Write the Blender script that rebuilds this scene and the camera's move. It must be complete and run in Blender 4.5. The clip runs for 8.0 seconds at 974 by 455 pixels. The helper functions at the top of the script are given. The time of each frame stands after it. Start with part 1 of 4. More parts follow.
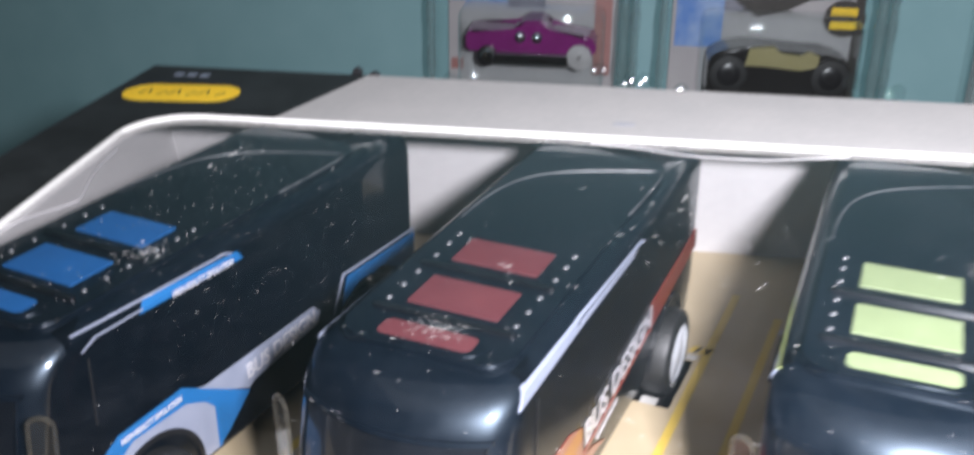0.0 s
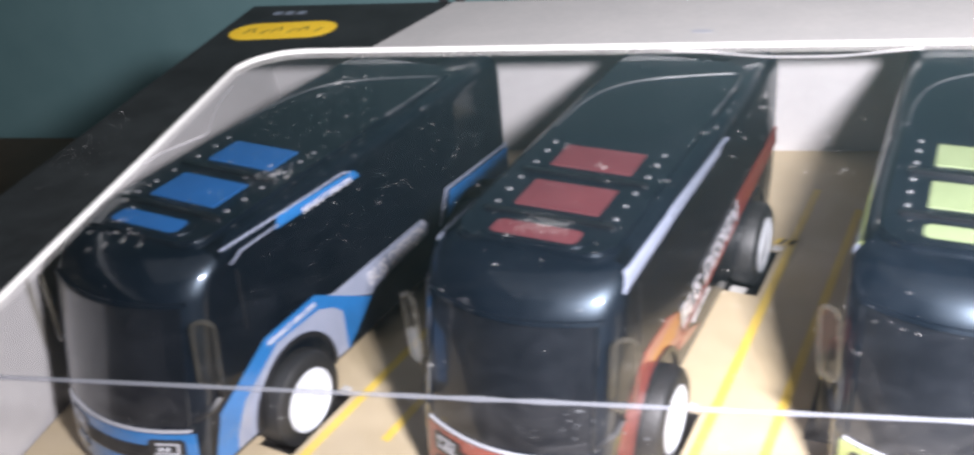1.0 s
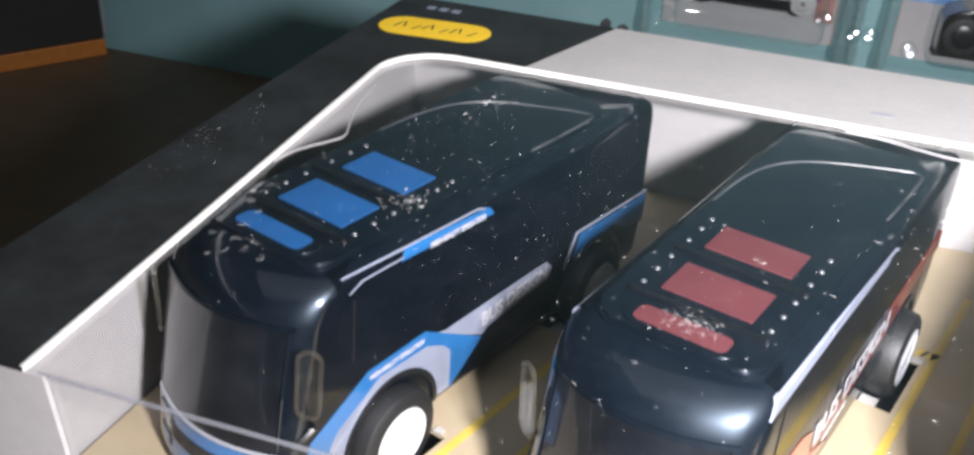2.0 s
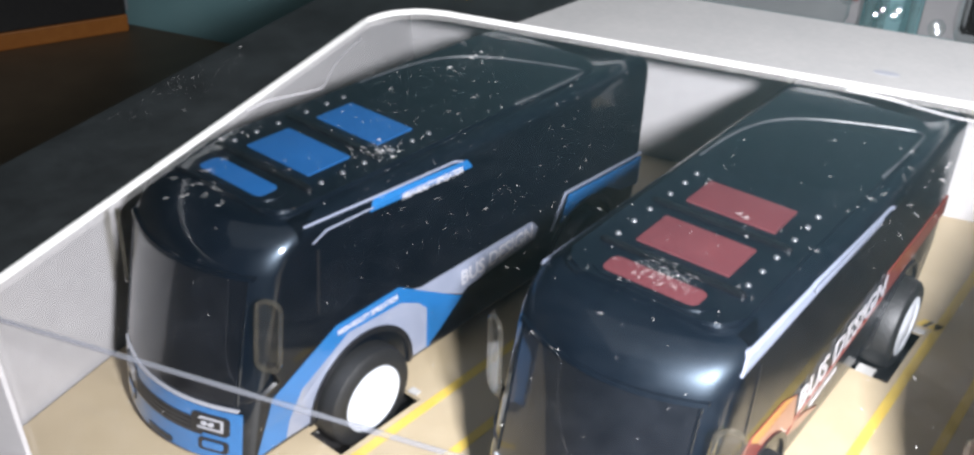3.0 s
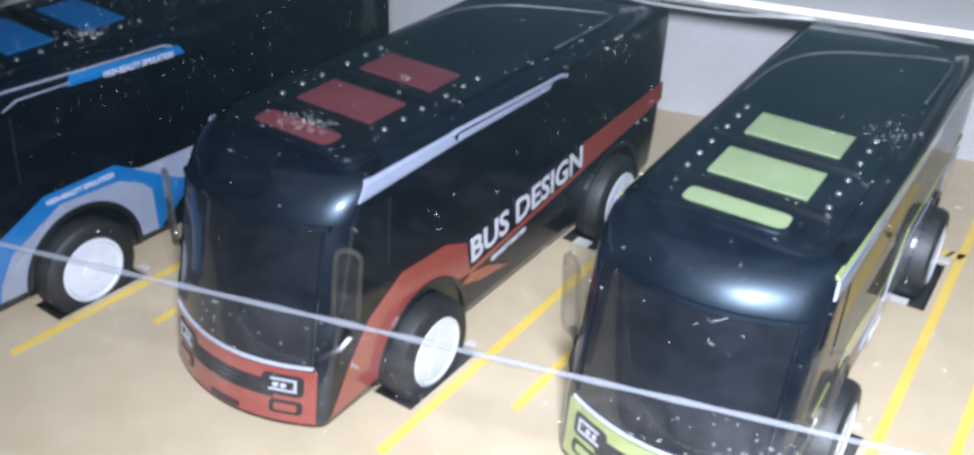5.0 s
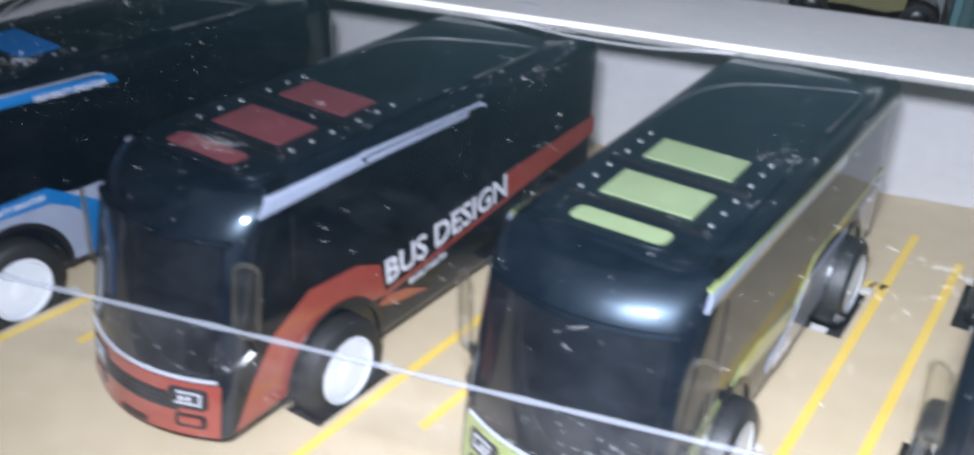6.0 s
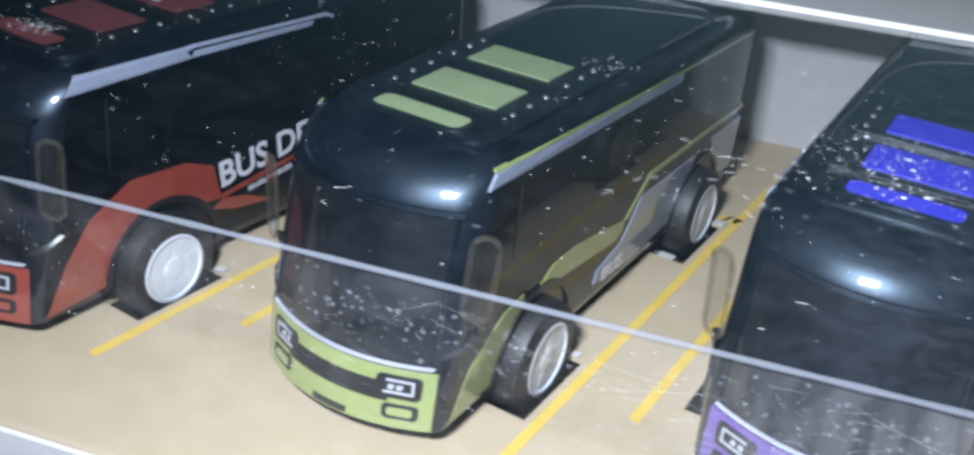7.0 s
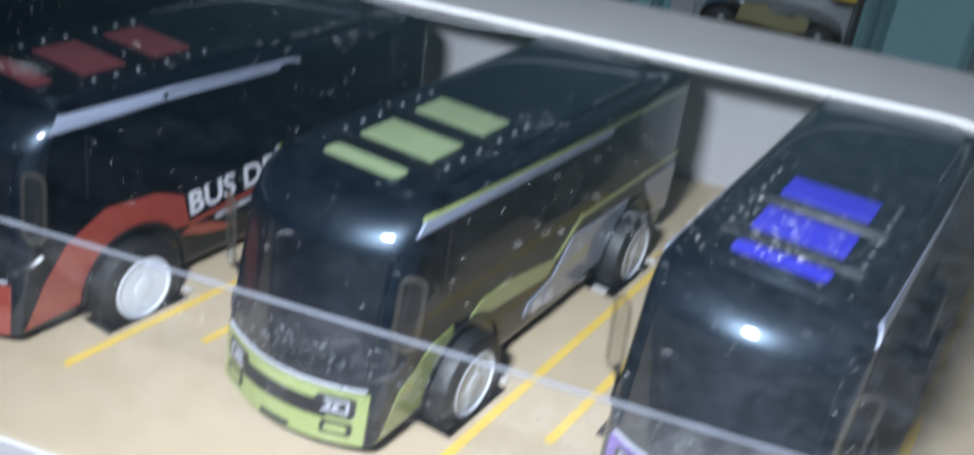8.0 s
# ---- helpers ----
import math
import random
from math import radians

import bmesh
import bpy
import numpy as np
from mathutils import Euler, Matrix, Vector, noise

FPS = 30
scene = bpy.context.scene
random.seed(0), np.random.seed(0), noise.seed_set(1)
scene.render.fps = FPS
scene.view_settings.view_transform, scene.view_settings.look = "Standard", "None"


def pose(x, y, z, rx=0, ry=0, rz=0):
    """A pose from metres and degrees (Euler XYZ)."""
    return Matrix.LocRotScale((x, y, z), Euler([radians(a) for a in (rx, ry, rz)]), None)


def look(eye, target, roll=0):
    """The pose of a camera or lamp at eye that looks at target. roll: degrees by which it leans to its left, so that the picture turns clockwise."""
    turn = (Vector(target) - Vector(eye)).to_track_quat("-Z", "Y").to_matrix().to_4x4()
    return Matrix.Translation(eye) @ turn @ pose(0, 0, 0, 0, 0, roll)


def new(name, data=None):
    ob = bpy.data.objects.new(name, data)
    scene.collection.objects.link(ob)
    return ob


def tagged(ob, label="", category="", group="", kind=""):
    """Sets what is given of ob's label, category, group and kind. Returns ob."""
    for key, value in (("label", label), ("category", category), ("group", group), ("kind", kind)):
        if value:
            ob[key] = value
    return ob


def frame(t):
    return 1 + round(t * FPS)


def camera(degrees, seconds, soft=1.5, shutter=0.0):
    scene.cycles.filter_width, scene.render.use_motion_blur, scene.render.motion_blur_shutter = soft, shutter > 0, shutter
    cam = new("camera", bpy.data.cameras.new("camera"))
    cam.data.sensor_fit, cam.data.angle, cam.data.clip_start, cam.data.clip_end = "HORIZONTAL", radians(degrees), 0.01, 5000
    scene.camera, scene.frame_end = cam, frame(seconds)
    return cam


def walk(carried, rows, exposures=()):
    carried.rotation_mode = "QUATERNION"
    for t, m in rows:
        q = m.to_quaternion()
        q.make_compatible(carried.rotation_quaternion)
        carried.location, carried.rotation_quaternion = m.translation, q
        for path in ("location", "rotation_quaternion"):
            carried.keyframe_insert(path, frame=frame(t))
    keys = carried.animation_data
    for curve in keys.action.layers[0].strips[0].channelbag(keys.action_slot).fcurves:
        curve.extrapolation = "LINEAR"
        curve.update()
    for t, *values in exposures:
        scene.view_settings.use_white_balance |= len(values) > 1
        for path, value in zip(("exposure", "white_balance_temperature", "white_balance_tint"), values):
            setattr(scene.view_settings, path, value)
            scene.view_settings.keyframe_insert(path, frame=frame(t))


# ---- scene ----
cam = camera(49.0, 8.0, soft=2.8, shutter=0.75)
PATH = [
    (0, 0.0201, -0.1322, 0.1144, 64.95, -0.50, 7.55),
    (0.1, 0.0220, -0.1357, 0.1160, 65.39, -0.05, 7.53),
    (0.2, 0.0245, -0.1370, 0.1155, 65.16, 0.96, 8.78),
    (0.3, 0.0266, -0.1390, 0.1159, 64.29, 1.21, 9.14),
    (0.4, 0.0287, -0.1413, 0.1165, 63.21, 2.20, 7.91),
    (0.5, 0.0309, -0.1424, 0.1164, 62.32, 2.47, 8.02),
    (0.6, 0.0284, -0.1436, 0.1168, 60.95, 3.31, 7.23),
    (0.7, 0.0260, -0.1442, 0.1170, 60.60, 3.71, 7.53),
    (0.8, 0.0234, -0.1458, 0.1175, 60.80, 4.03, 7.28),
    (0.9, 0.0208, -0.1471, 0.1181, 61.02, 4.16, 8.63),
    (1, 0.0181, -0.1478, 0.1181, 61.15, 4.26, 9.56),
    (1.1, 0.0145, -0.1448, 0.1181, 60.40, 3.94, 9.58),
    (1.2, 0.0109, -0.1417, 0.1177, 59.26, 3.70, 10.57),
    (1.3, 0.0069, -0.1386, 0.1175, 58.47, 4.17, 10.64),
    (1.4, 0.0035, -0.1358, 0.1172, 58.53, 4.06, 10.39),
    (1.5, -0.0001, -0.1329, 0.1171, 59.25, 2.64, 10.86),
    (1.6, 0.0012, -0.1333, 0.1218, 60.59, 0.63, 13.02),
    (1.7, 0.0021, -0.1334, 0.1262, 59.85, -1.76, 15.97),
    (2.8, 0.0133, -0.1278, 0.1161, 59.83, -2.72, 20.89),
    (3, 0.0134, -0.1271, 0.1167, 58.97, -2.62, 20.54),
    (3.3, 0.0202, -0.1249, 0.1141, 59.03, -1.59, 20.87),
    (3.5, 0.0256, -0.1240, 0.1124, 57.11, -2.17, 20.40),
    (3.7, 0.0343, -0.1235, 0.1086, 56.82, -1.46, 19.69),
    (3.9, 0.0438, -0.1232, 0.1049, 57.04, -1.74, 18.92),
    (4, 0.0487, -0.1232, 0.1029, 57.11, -1.72, 18.71),
    (4.1, 0.0531, -0.1238, 0.1024, 56.82, -1.91, 18.04),
    (4.2, 0.0575, -0.1238, 0.1022, 56.92, -1.64, 18.45),
    (5.3, 0.0609, -0.1357, 0.1121, 58.91, -2.54, 17.02),
    (5.5, 0.0599, -0.1356, 0.1135, 58.95, -2.59, 16.70),
    (6, 0.0774, -0.1344, 0.1072, 61.33, -2.48, 18.28),
    (6.2, 0.0811, -0.1325, 0.1045, 61.09, -2.88, 17.85),
    (6.5, 0.0868, -0.1315, 0.1004, 61.52, -3.42, 18.24),
    (6.7, 0.0936, -0.1333, 0.0985, 61.36, -4.06, 17.65),
    (7, 0.1028, -0.1344, 0.0950, 61.57, -4.72, 18.05),
    (7.5, 0.1054, -0.1365, 0.0954, 61.77, -5.82, 18.10),
    (7.8, 0.1108, -0.1413, 0.1034, 60.41, -6.04, 18.55),
    (8, 0.1142, -0.1445, 0.1090, 61.77, -6.81, 18.77),
]
walk(cam, [(t, pose(x, y, z, rx, ry, rz)) for t, x, y, z, rx, ry, rz in PATH],
     [(0.0, 0.56, 6850, 17), (0.5, 0.64, 6750, 17), (1.0, 0.56, 7000, 18), (1.5, 0.82, 7200, 18), (3.0, 0.74, 6850, 13), (3.5, 0.42, 6650, 13), (4.0, -0.42, 6150, 11), (4.6, -0.26, 6100, 12), (5.5, -0.02, 5950, 14), (6.0, -0.18, 6100, 13), (6.5, -0.55, 6200, 12), (7.0, -0.77, 5950, 9), (8.0, -0.70, 6000, 9)])

# ---------------------------------------------------------------- light
world = bpy.data.worlds.new("dim_room")
scene.world = world
world.use_nodes = True
world.node_tree.nodes["Background"].inputs["Color"].default_value = (0.55, 0.75, 1.0, 1)
world.node_tree.nodes["Background"].inputs["Strength"].default_value = 0.012

torch_data = bpy.data.lights.new("torch", "AREA")
torch_data.shape, torch_data.size, torch_data.size_y = "RECTANGLE", 0.026, 0.014
torch_data.spread = radians(145)
torch_data.energy, torch_data.color = 1.38, (0.93, 0.98, 1.07)
torch = new("torch", torch_data)
torch.matrix_world = look((0.071, -0.145, 0.142), (0.112, 0.045, 0.0))

# added overhead fill without a fixture, lifts the shadows in the box
fill_data = bpy.data.lights.new("room_fill", "AREA")
fill_data.shape, fill_data.size, fill_data.size_y = "RECTANGLE", 2.1, 1.3
fill_data.energy, fill_data.color = 2.1, (0.86, 0.94, 1.0)
lamp = new("room_fill", fill_data)
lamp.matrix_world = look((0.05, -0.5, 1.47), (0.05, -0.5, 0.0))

# ---------------------------------------------------------------- materials


def material(name, c1, c2=None, rough=0.5, metal=0.0, scale=400.0, bump=0.0, bump_scale=None, coat=0.0, spec=0.5, rough2=None, sheen=(1, 1, 1)):
    m = bpy.data.materials.new(name)
    m.use_nodes = True
    nt = m.node_tree
    b = nt.nodes["Principled BSDF"]
    b.inputs["Roughness"].default_value, b.inputs["Metallic"].default_value = rough, metal
    b.inputs["Coat Weight"].default_value, b.inputs["Coat Roughness"].default_value, b.inputs["Coat IOR"].default_value = coat, 0.03, 1.5
    b.inputs["Specular IOR Level"].default_value = spec
    b.inputs["Specular Tint"].default_value = (*sheen, 1)
    b.inputs["Base Color"].default_value = (*c1, 1)
    tc = nt.nodes.new("ShaderNodeTexCoord")
    if c2:
        big, small, mix = nt.nodes.new("ShaderNodeTexNoise"), nt.nodes.new("ShaderNodeTexNoise"), nt.nodes.new("ShaderNodeMix")
        big.inputs["Scale"].default_value, small.inputs["Scale"].default_value = scale * 0.12, scale
        big.inputs["Detail"].default_value, small.inputs["Detail"].default_value = 4, 6
        add = nt.nodes.new("ShaderNodeMath")
        add.operation = "MULTIPLY_ADD"
        add.inputs[1].default_value, add.inputs[2].default_value = 0.5, 0.0
        half = nt.nodes.new("ShaderNodeMath")
        half.operation = "MULTIPLY_ADD"
        half.inputs[1].default_value = 0.5
        nt.links.new(tc.outputs["Object"], big.inputs["Vector"])
        nt.links.new(tc.outputs["Object"], small.inputs["Vector"])
        nt.links.new(big.outputs["Fac"], add.inputs[0])
        nt.links.new(small.outputs["Fac"], half.inputs[0])
        nt.links.new(add.outputs[0], half.inputs[2])
        ramp = nt.nodes.new("ShaderNodeValToRGB")
        ramp.color_ramp.elements[0].position, ramp.color_ramp.elements[1].position = 0.32, 0.68
        ramp.color_ramp.elements[0].color, ramp.color_ramp.elements[1].color = (*c1, 1), (*c2, 1)
        nt.links.new(half.outputs[0], ramp.inputs["Fac"])
        nt.links.new(ramp.outputs["Color"], b.inputs["Base Color"])
        if rough2 is not None:
            mr = nt.nodes.new("ShaderNodeMapRange")
            mr.inputs["From Min"].default_value, mr.inputs["From Max"].default_value = 0.35, 0.65
            mr.inputs["To Min"].default_value, mr.inputs["To Max"].default_value = rough, rough2
            nt.links.new(half.outputs[0], mr.inputs["Value"])
            nt.links.new(mr.outputs["Result"], b.inputs["Roughness"])
    if bump:
        n, bp = nt.nodes.new("ShaderNodeTexNoise"), nt.nodes.new("ShaderNodeBump")
        n.inputs["Scale"].default_value, n.inputs["Detail"].default_value = bump_scale or scale, 5
        bp.inputs["Strength"].default_value, bp.inputs["Distance"].default_value = bump, 0.0002
        nt.links.new(tc.outputs["Object"], n.inputs["Vector"])
        nt.links.new(n.outputs["Fac"], bp.inputs["Height"])
        nt.links.new(bp.outputs["Normal"], b.inputs["Normal"])
    return m


def clear(name, tint, gloss_rough=0.03, ior=1.45, haze=0.0, haze_colour=(0.8, 0.8, 0.8), smudge=0.0):
    """A thin clear sheet: see-through, with a gloss that grows towards grazing views."""
    m = bpy.data.materials.new(name)
    m.use_nodes = True
    nt = m.node_tree
    nt.nodes.remove(nt.nodes["Principled BSDF"])
    out = nt.nodes["Material Output"]
    tr, gl, lw, pw, ma, mix = (nt.nodes.new("ShaderNode" + k) for k in ("BsdfTransparent", "BsdfGlossy", "LayerWeight", "Math", "Math", "MixShader"))
    tr.inputs["Color"].default_value = (*tint, 1)
    gl.inputs["Roughness"].default_value = gloss_rough
    f0 = ((ior - 1) / (ior + 1)) ** 2
    lw.inputs["Blend"].default_value = 0.5
    pw.operation, ma.operation = "POWER", "MULTIPLY_ADD"
    pw.inputs[1].default_value, ma.inputs[1].default_value, ma.inputs[2].default_value = 5.0, 1 - f0, f0
    nt.links.new(lw.outputs["Facing"], pw.inputs[0])
    nt.links.new(pw.outputs[0], ma.inputs[0])
    nt.links.new(ma.outputs[0], mix.inputs[0])
    nt.links.new(tr.outputs[0], mix.inputs[1])
    nt.links.new(gl.outputs[0], mix.inputs[2])
    last = mix
    if haze:
        df, m2 = nt.nodes.new("ShaderNodeBsdfDiffuse"), nt.nodes.new("ShaderNodeMixShader")
        df.inputs["Color"].default_value = (*haze_colour, 1)
        m2.inputs[0].default_value = haze
        if smudge:
            tc, n1, n2, mul, mr = (nt.nodes.new("ShaderNode" + k) for k in ("TexCoord", "TexNoise", "TexNoise", "Math", "MapRange"))
            mul.operation = "MULTIPLY"
            for n, sc, d in ((n1, 22, 3), (n2, 150, 4)):
                n.inputs["Scale"].default_value, n.inputs["Detail"].default_value, n.inputs["Distortion"].default_value = sc, d, 1.2
                nt.links.new(tc.outputs["Object"], n.inputs["Vector"])
            nt.links.new(n1.outputs["Fac"], mul.inputs[0])
            nt.links.new(n2.outputs["Fac"], mul.inputs[1])
            mr.inputs["From Min"].default_value, mr.inputs["From Max"].default_value = 0.18, 0.42
            mr.inputs["To Min"].default_value, mr.inputs["To Max"].default_value = haze, smudge
            nt.links.new(mul.outputs[0], mr.inputs["Value"])
            nt.links.new(mr.outputs["Result"], m2.inputs[0])
        nt.links.new(mix.outputs[0], m2.inputs[1])
        nt.links.new(df.outputs[0], m2.inputs[2])
        last = m2
    nt.links.new(last.outputs[0], out.inputs["Surface"])
    return m


BLACK = material("black_gloss_plastic", (0.0013, 0.0030, 0.0058), (0.0020, 0.0045, 0.0085), 0.34, scale=220, rough2=0.42, coat=1.0, spec=0.36, sheen=(0.66, 0.83, 1.0))
BLACK_GLASS = material("dark_windscreen", (0.0014, 0.0026, 0.0046), (0.0024, 0.0040, 0.0070), 0.36, scale=300, rough2=0.46, coat=1.0, spec=0.66, sheen=(0.84, 0.90, 1.0))
BLACK_SIDE = material("black_side_plastic", (0.0013, 0.0026, 0.0048), (0.0022, 0.0040, 0.0070), 0.40, scale=220, rough2=0.50, coat=0.55, spec=0.16, sheen=(0.66, 0.83, 1.0))
RIB_BLACK = material("black_roof_bar", (0.003, 0.0035, 0.005), (0.006, 0.007, 0.009), 0.26, scale=900, coat=0.8, spec=0.4)
TRIM = material("black_trim", (0.007, 0.0075, 0.009), (0.012, 0.0125, 0.014), 0.32, scale=900)
RUBBER = material("tyre_rubber", (0.007, 0.0075, 0.008), (0.013, 0.0135, 0.014), 0.55, scale=1500, bump=0.4)
HUB = material("white_hub_plastic", (0.44, 0.46, 0.49), (0.52, 0.54, 0.57), 0.4, scale=700)
SILVER = material("silver_print", (0.205, 0.232, 0.305), (0.26, 0.288, 0.365), 0.36, scale=2600, metal=0.1, coat=1.0)
WHITE_PRINT = material("white_print", (0.46, 0.46, 0.50), (0.53, 0.53, 0.57), 0.4, scale=1500, coat=1.0)
HUB_PRINT = material("pale_lamp_print", (0.30, 0.31, 0.34), (0.37, 0.38, 0.41), 0.4, scale=1500, coat=1.0)
SCREW = material("raised_rivet", (0.035, 0.039, 0.044), (0.08, 0.087, 0.095), 0.24, scale=3000)
WHITE_CARD = material("white_card", (0.35, 0.338, 0.338), (0.40, 0.388, 0.388), 0.7, scale=500, bump=0.05, bump_scale=1800)
CUT_EDGE = material("cut_card_edge", (0.52, 0.52, 0.50), (0.62, 0.62, 0.60), 0.85, scale=2500, bump=0.5)
TAN_EDGE = material("pale_torn_card", (0.36, 0.35, 0.33), (0.44, 0.43, 0.41), 0.85, scale=2500)
TAN = material("tan_printed_card", (0.345, 0.278, 0.180), (0.40, 0.325, 0.218), 0.55, scale=1400, bump=0.1, bump_scale=2500)
YELLOW_LINE = material("yellow_print", (0.50, 0.345, 0.055), (0.57, 0.405, 0.09), 0.5, scale=900)
BLACK_LINE = material("black_print", (0.02, 0.018, 0.015), (0.04, 0.035, 0.03), 0.5, scale=900)
LOGO = material("yellow_oval_print", (0.80, 0.50, 0.02), (0.88, 0.60, 0.04), 0.45, scale=500)
TEAL = material("teal_wall_paint", (0.17, 0.33, 0.35), (0.21, 0.38, 0.40), 0.6, scale=40, bump=0.3, bump_scale=220)
ROOM = material("grey_room_paint", (0.20, 0.22, 0.24), (0.25, 0.27, 0.29), 0.8, scale=30)
WOOD = material("brown_table_top", (0.075, 0.052, 0.032), (0.115, 0.08, 0.05), 0.5, scale=60, bump=0.15, bump_scale=300)
CARTON = material("black_carton", (0.012, 0.012, 0.013), (0.022, 0.021, 0.02), 0.5, scale=300)
ORANGE = material("orange_band_print", (0.34, 0.11, 0.015), (0.42, 0.15, 0.025), 0.5, scale=200)
FILM = clear("clear_film", (0.97, 0.975, 0.98), 0.02, 1.48, 0.0003, (0.66, 0.72, 0.82), 0.003)
# dust haze, raised to paint in pale reflections over the windscreens
DUSTY_GLARE_FILM = clear("dusty_glare_film", (0.97, 0.975, 0.98), 0.02, 1.35, 0.002, (0.70, 0.69, 0.69), 0.016)


def dust_and_glare(m, lo, hi, most):
    """More dust, and a painted veil of glare, towards one end of the sheet."""
    nt = m.node_tree
    m2 = [n for n in nt.nodes if n.type == "MIX_SHADER" and n.inputs[0].links and n.inputs[0].links[0].from_node.type == "MAP_RANGE"][0]
    old = m2.inputs[0].links[0].from_socket
    tc, sep, mr, noise, mul, add, way, rough = (nt.nodes.new("ShaderNode" + k) for k in ("TexCoord", "SeparateXYZ", "MapRange", "TexNoise", "Math", "Math", "Mapping", "MapRange"))
    nt.links.new(tc.outputs["Object"], sep.inputs[0])
    nt.links.new(sep.outputs["X"], mr.inputs["Value"])
    mr.interpolation_type = "SMOOTHSTEP"
    mr.inputs["From Min"].default_value, mr.inputs["From Max"].default_value = lo, hi
    mr.inputs["To Min"].default_value, mr.inputs["To Max"].default_value = 0.0, most
    # wiped streaks, longer than they are wide
    way.inputs["Scale"].default_value, way.inputs["Rotation"].default_value = (1.0, 1.0, 0.3), (0, radians(12), 0)
    noise.inputs["Scale"].default_value, noise.inputs["Detail"].default_value, noise.inputs["Distortion"].default_value = 330, 9, 0.5
    nt.links.new(tc.outputs["Object"], way.inputs["Vector"])
    nt.links.new(way.outputs["Vector"], noise.inputs["Vector"])
    rough.inputs["From Min"].default_value, rough.inputs["From Max"].default_value = 0.42, 0.70
    rough.inputs["To Min"].default_value, rough.inputs["To Max"].default_value = 0.28, 0.95
    nt.links.new(noise.outputs["Fac"], rough.inputs["Value"])
    mul.operation, add.operation = "MULTIPLY", "ADD"
    nt.links.new(mr.outputs["Result"], mul.inputs[0])
    nt.links.new(rough.outputs["Result"], mul.inputs[1])
    nt.links.new(mul.outputs[0], add.inputs[0])
    nt.links.new(old, add.inputs[1])
    nt.links.new(add.outputs[0], m2.inputs[0])


# torch glare over the right-hand bus, painted in along with the dust
dust_and_glare(DUSTY_GLARE_FILM, 0.086, 0.130, 0.075)
dust_and_glare(FILM, 0.088, 0.140, 0.015)
SMOKE = clear("clear_mirror_plastic", (0.90, 0.89, 0.86), 0.06, 1.5, 0.012, (0.4, 0.38, 0.34))
RIM = clear("clear_mirror_rim", (0.86, 0.85, 0.81), 0.10, 1.6, 0.03, (0.45, 0.42, 0.36))
GREY_RIDGE = material("mottled_grey_ridge", (0.012, 0.015, 0.02), (0.085, 0.09, 0.095), 0.3, scale=260)
CREASE = clear("whitened_film_crease", (0.86, 0.86, 0.88), 0.14, 1.9, 0.17, (0.34, 0.36, 0.40))
SHELL = clear("clear_protector_plastic", (0.9, 0.94, 0.94), 0.03, 1.5, 0.006)
RIB = clear("clear_plastic_rib", (0.8, 0.86, 0.86), 0.12, 1.6, 0.12, (0.5, 0.6, 0.6))
SPOT = material("grey_print", (0.24, 0.25, 0.28), (0.3, 0.31, 0.34), 0.6, scale=900)
DUST = material("pale_dust", (0.40, 0.40, 0.39), (0.58, 0.58, 0.57), 0.7, scale=2000)


def split_print(name, dark, pale):
    """One printed sheet: black left of a slanting line, pale grey right of it."""
    m = material(name, pale[0], pale[1], 0.55, scale=700, bump=0.1, bump_scale=1500)
    nt = m.node_tree
    b = nt.nodes["Principled BSDF"]
    old = b.inputs["Base Color"].links[0].from_socket
    tc, sep = nt.nodes.new("ShaderNodeTexCoord"), nt.nodes.new("ShaderNodeSeparateXYZ")
    nt.links.new(tc.outputs["Object"], sep.inputs[0])
    lean, gt, mix = nt.nodes.new("ShaderNodeMath"), nt.nodes.new("ShaderNodeMath"), nt.nodes.new("ShaderNodeMix")
    lean.operation = "MULTIPLY_ADD"
    lean.inputs[1].default_value = -0.385
    nt.links.new(sep.outputs["Y"], lean.inputs[0])
    nt.links.new(sep.outputs["X"], lean.inputs[2])
    gt.operation = "GREATER_THAN"
    gt.inputs[1].default_value = -0.0745
    nt.links.new(lean.outputs[0], gt.inputs[0])
    mix.data_type = "RGBA"
    right, both = nt.nodes.new("ShaderNodeMath"), nt.nodes.new("ShaderNodeMath")
    right.operation, both.operation = "GREATER_THAN", "MULTIPLY"
    right.inputs[1].default_value = -0.07
    nt.links.new(sep.outputs["X"], right.inputs[0])
    nt.links.new(gt.outputs[0], both.inputs[0])
    nt.links.new(right.outputs[0], both.inputs[1])
    nt.links.new(both.outputs[0], mix.inputs["Factor"])
    grime, ramp = nt.nodes.new("ShaderNodeTexNoise"), nt.nodes.new("ShaderNodeValToRGB")
    grime.inputs["Scale"].default_value, grime.inputs["Detail"].default_value, grime.inputs["Roughness"].default_value = 70, 9, 0.7
    nt.links.new(tc.outputs["Object"], grime.inputs["Vector"])
    ramp.color_ramp.elements[0].position, ramp.color_ramp.elements[1].position = 0.38, 0.72
    ramp.color_ramp.elements[0].color, ramp.color_ramp.elements[1].color = (*dark, 1), (*(2.6 * v for v in dark), 1)
    nt.links.new(grime.outputs["Fac"], ramp.inputs["Fac"])
    nt.links.new(ramp.outputs["Color"], mix.inputs[6])
    nt.links.new(old, mix.inputs[7])
    nt.links.new(mix.outputs[2], b.inputs["Base Color"])
    return m


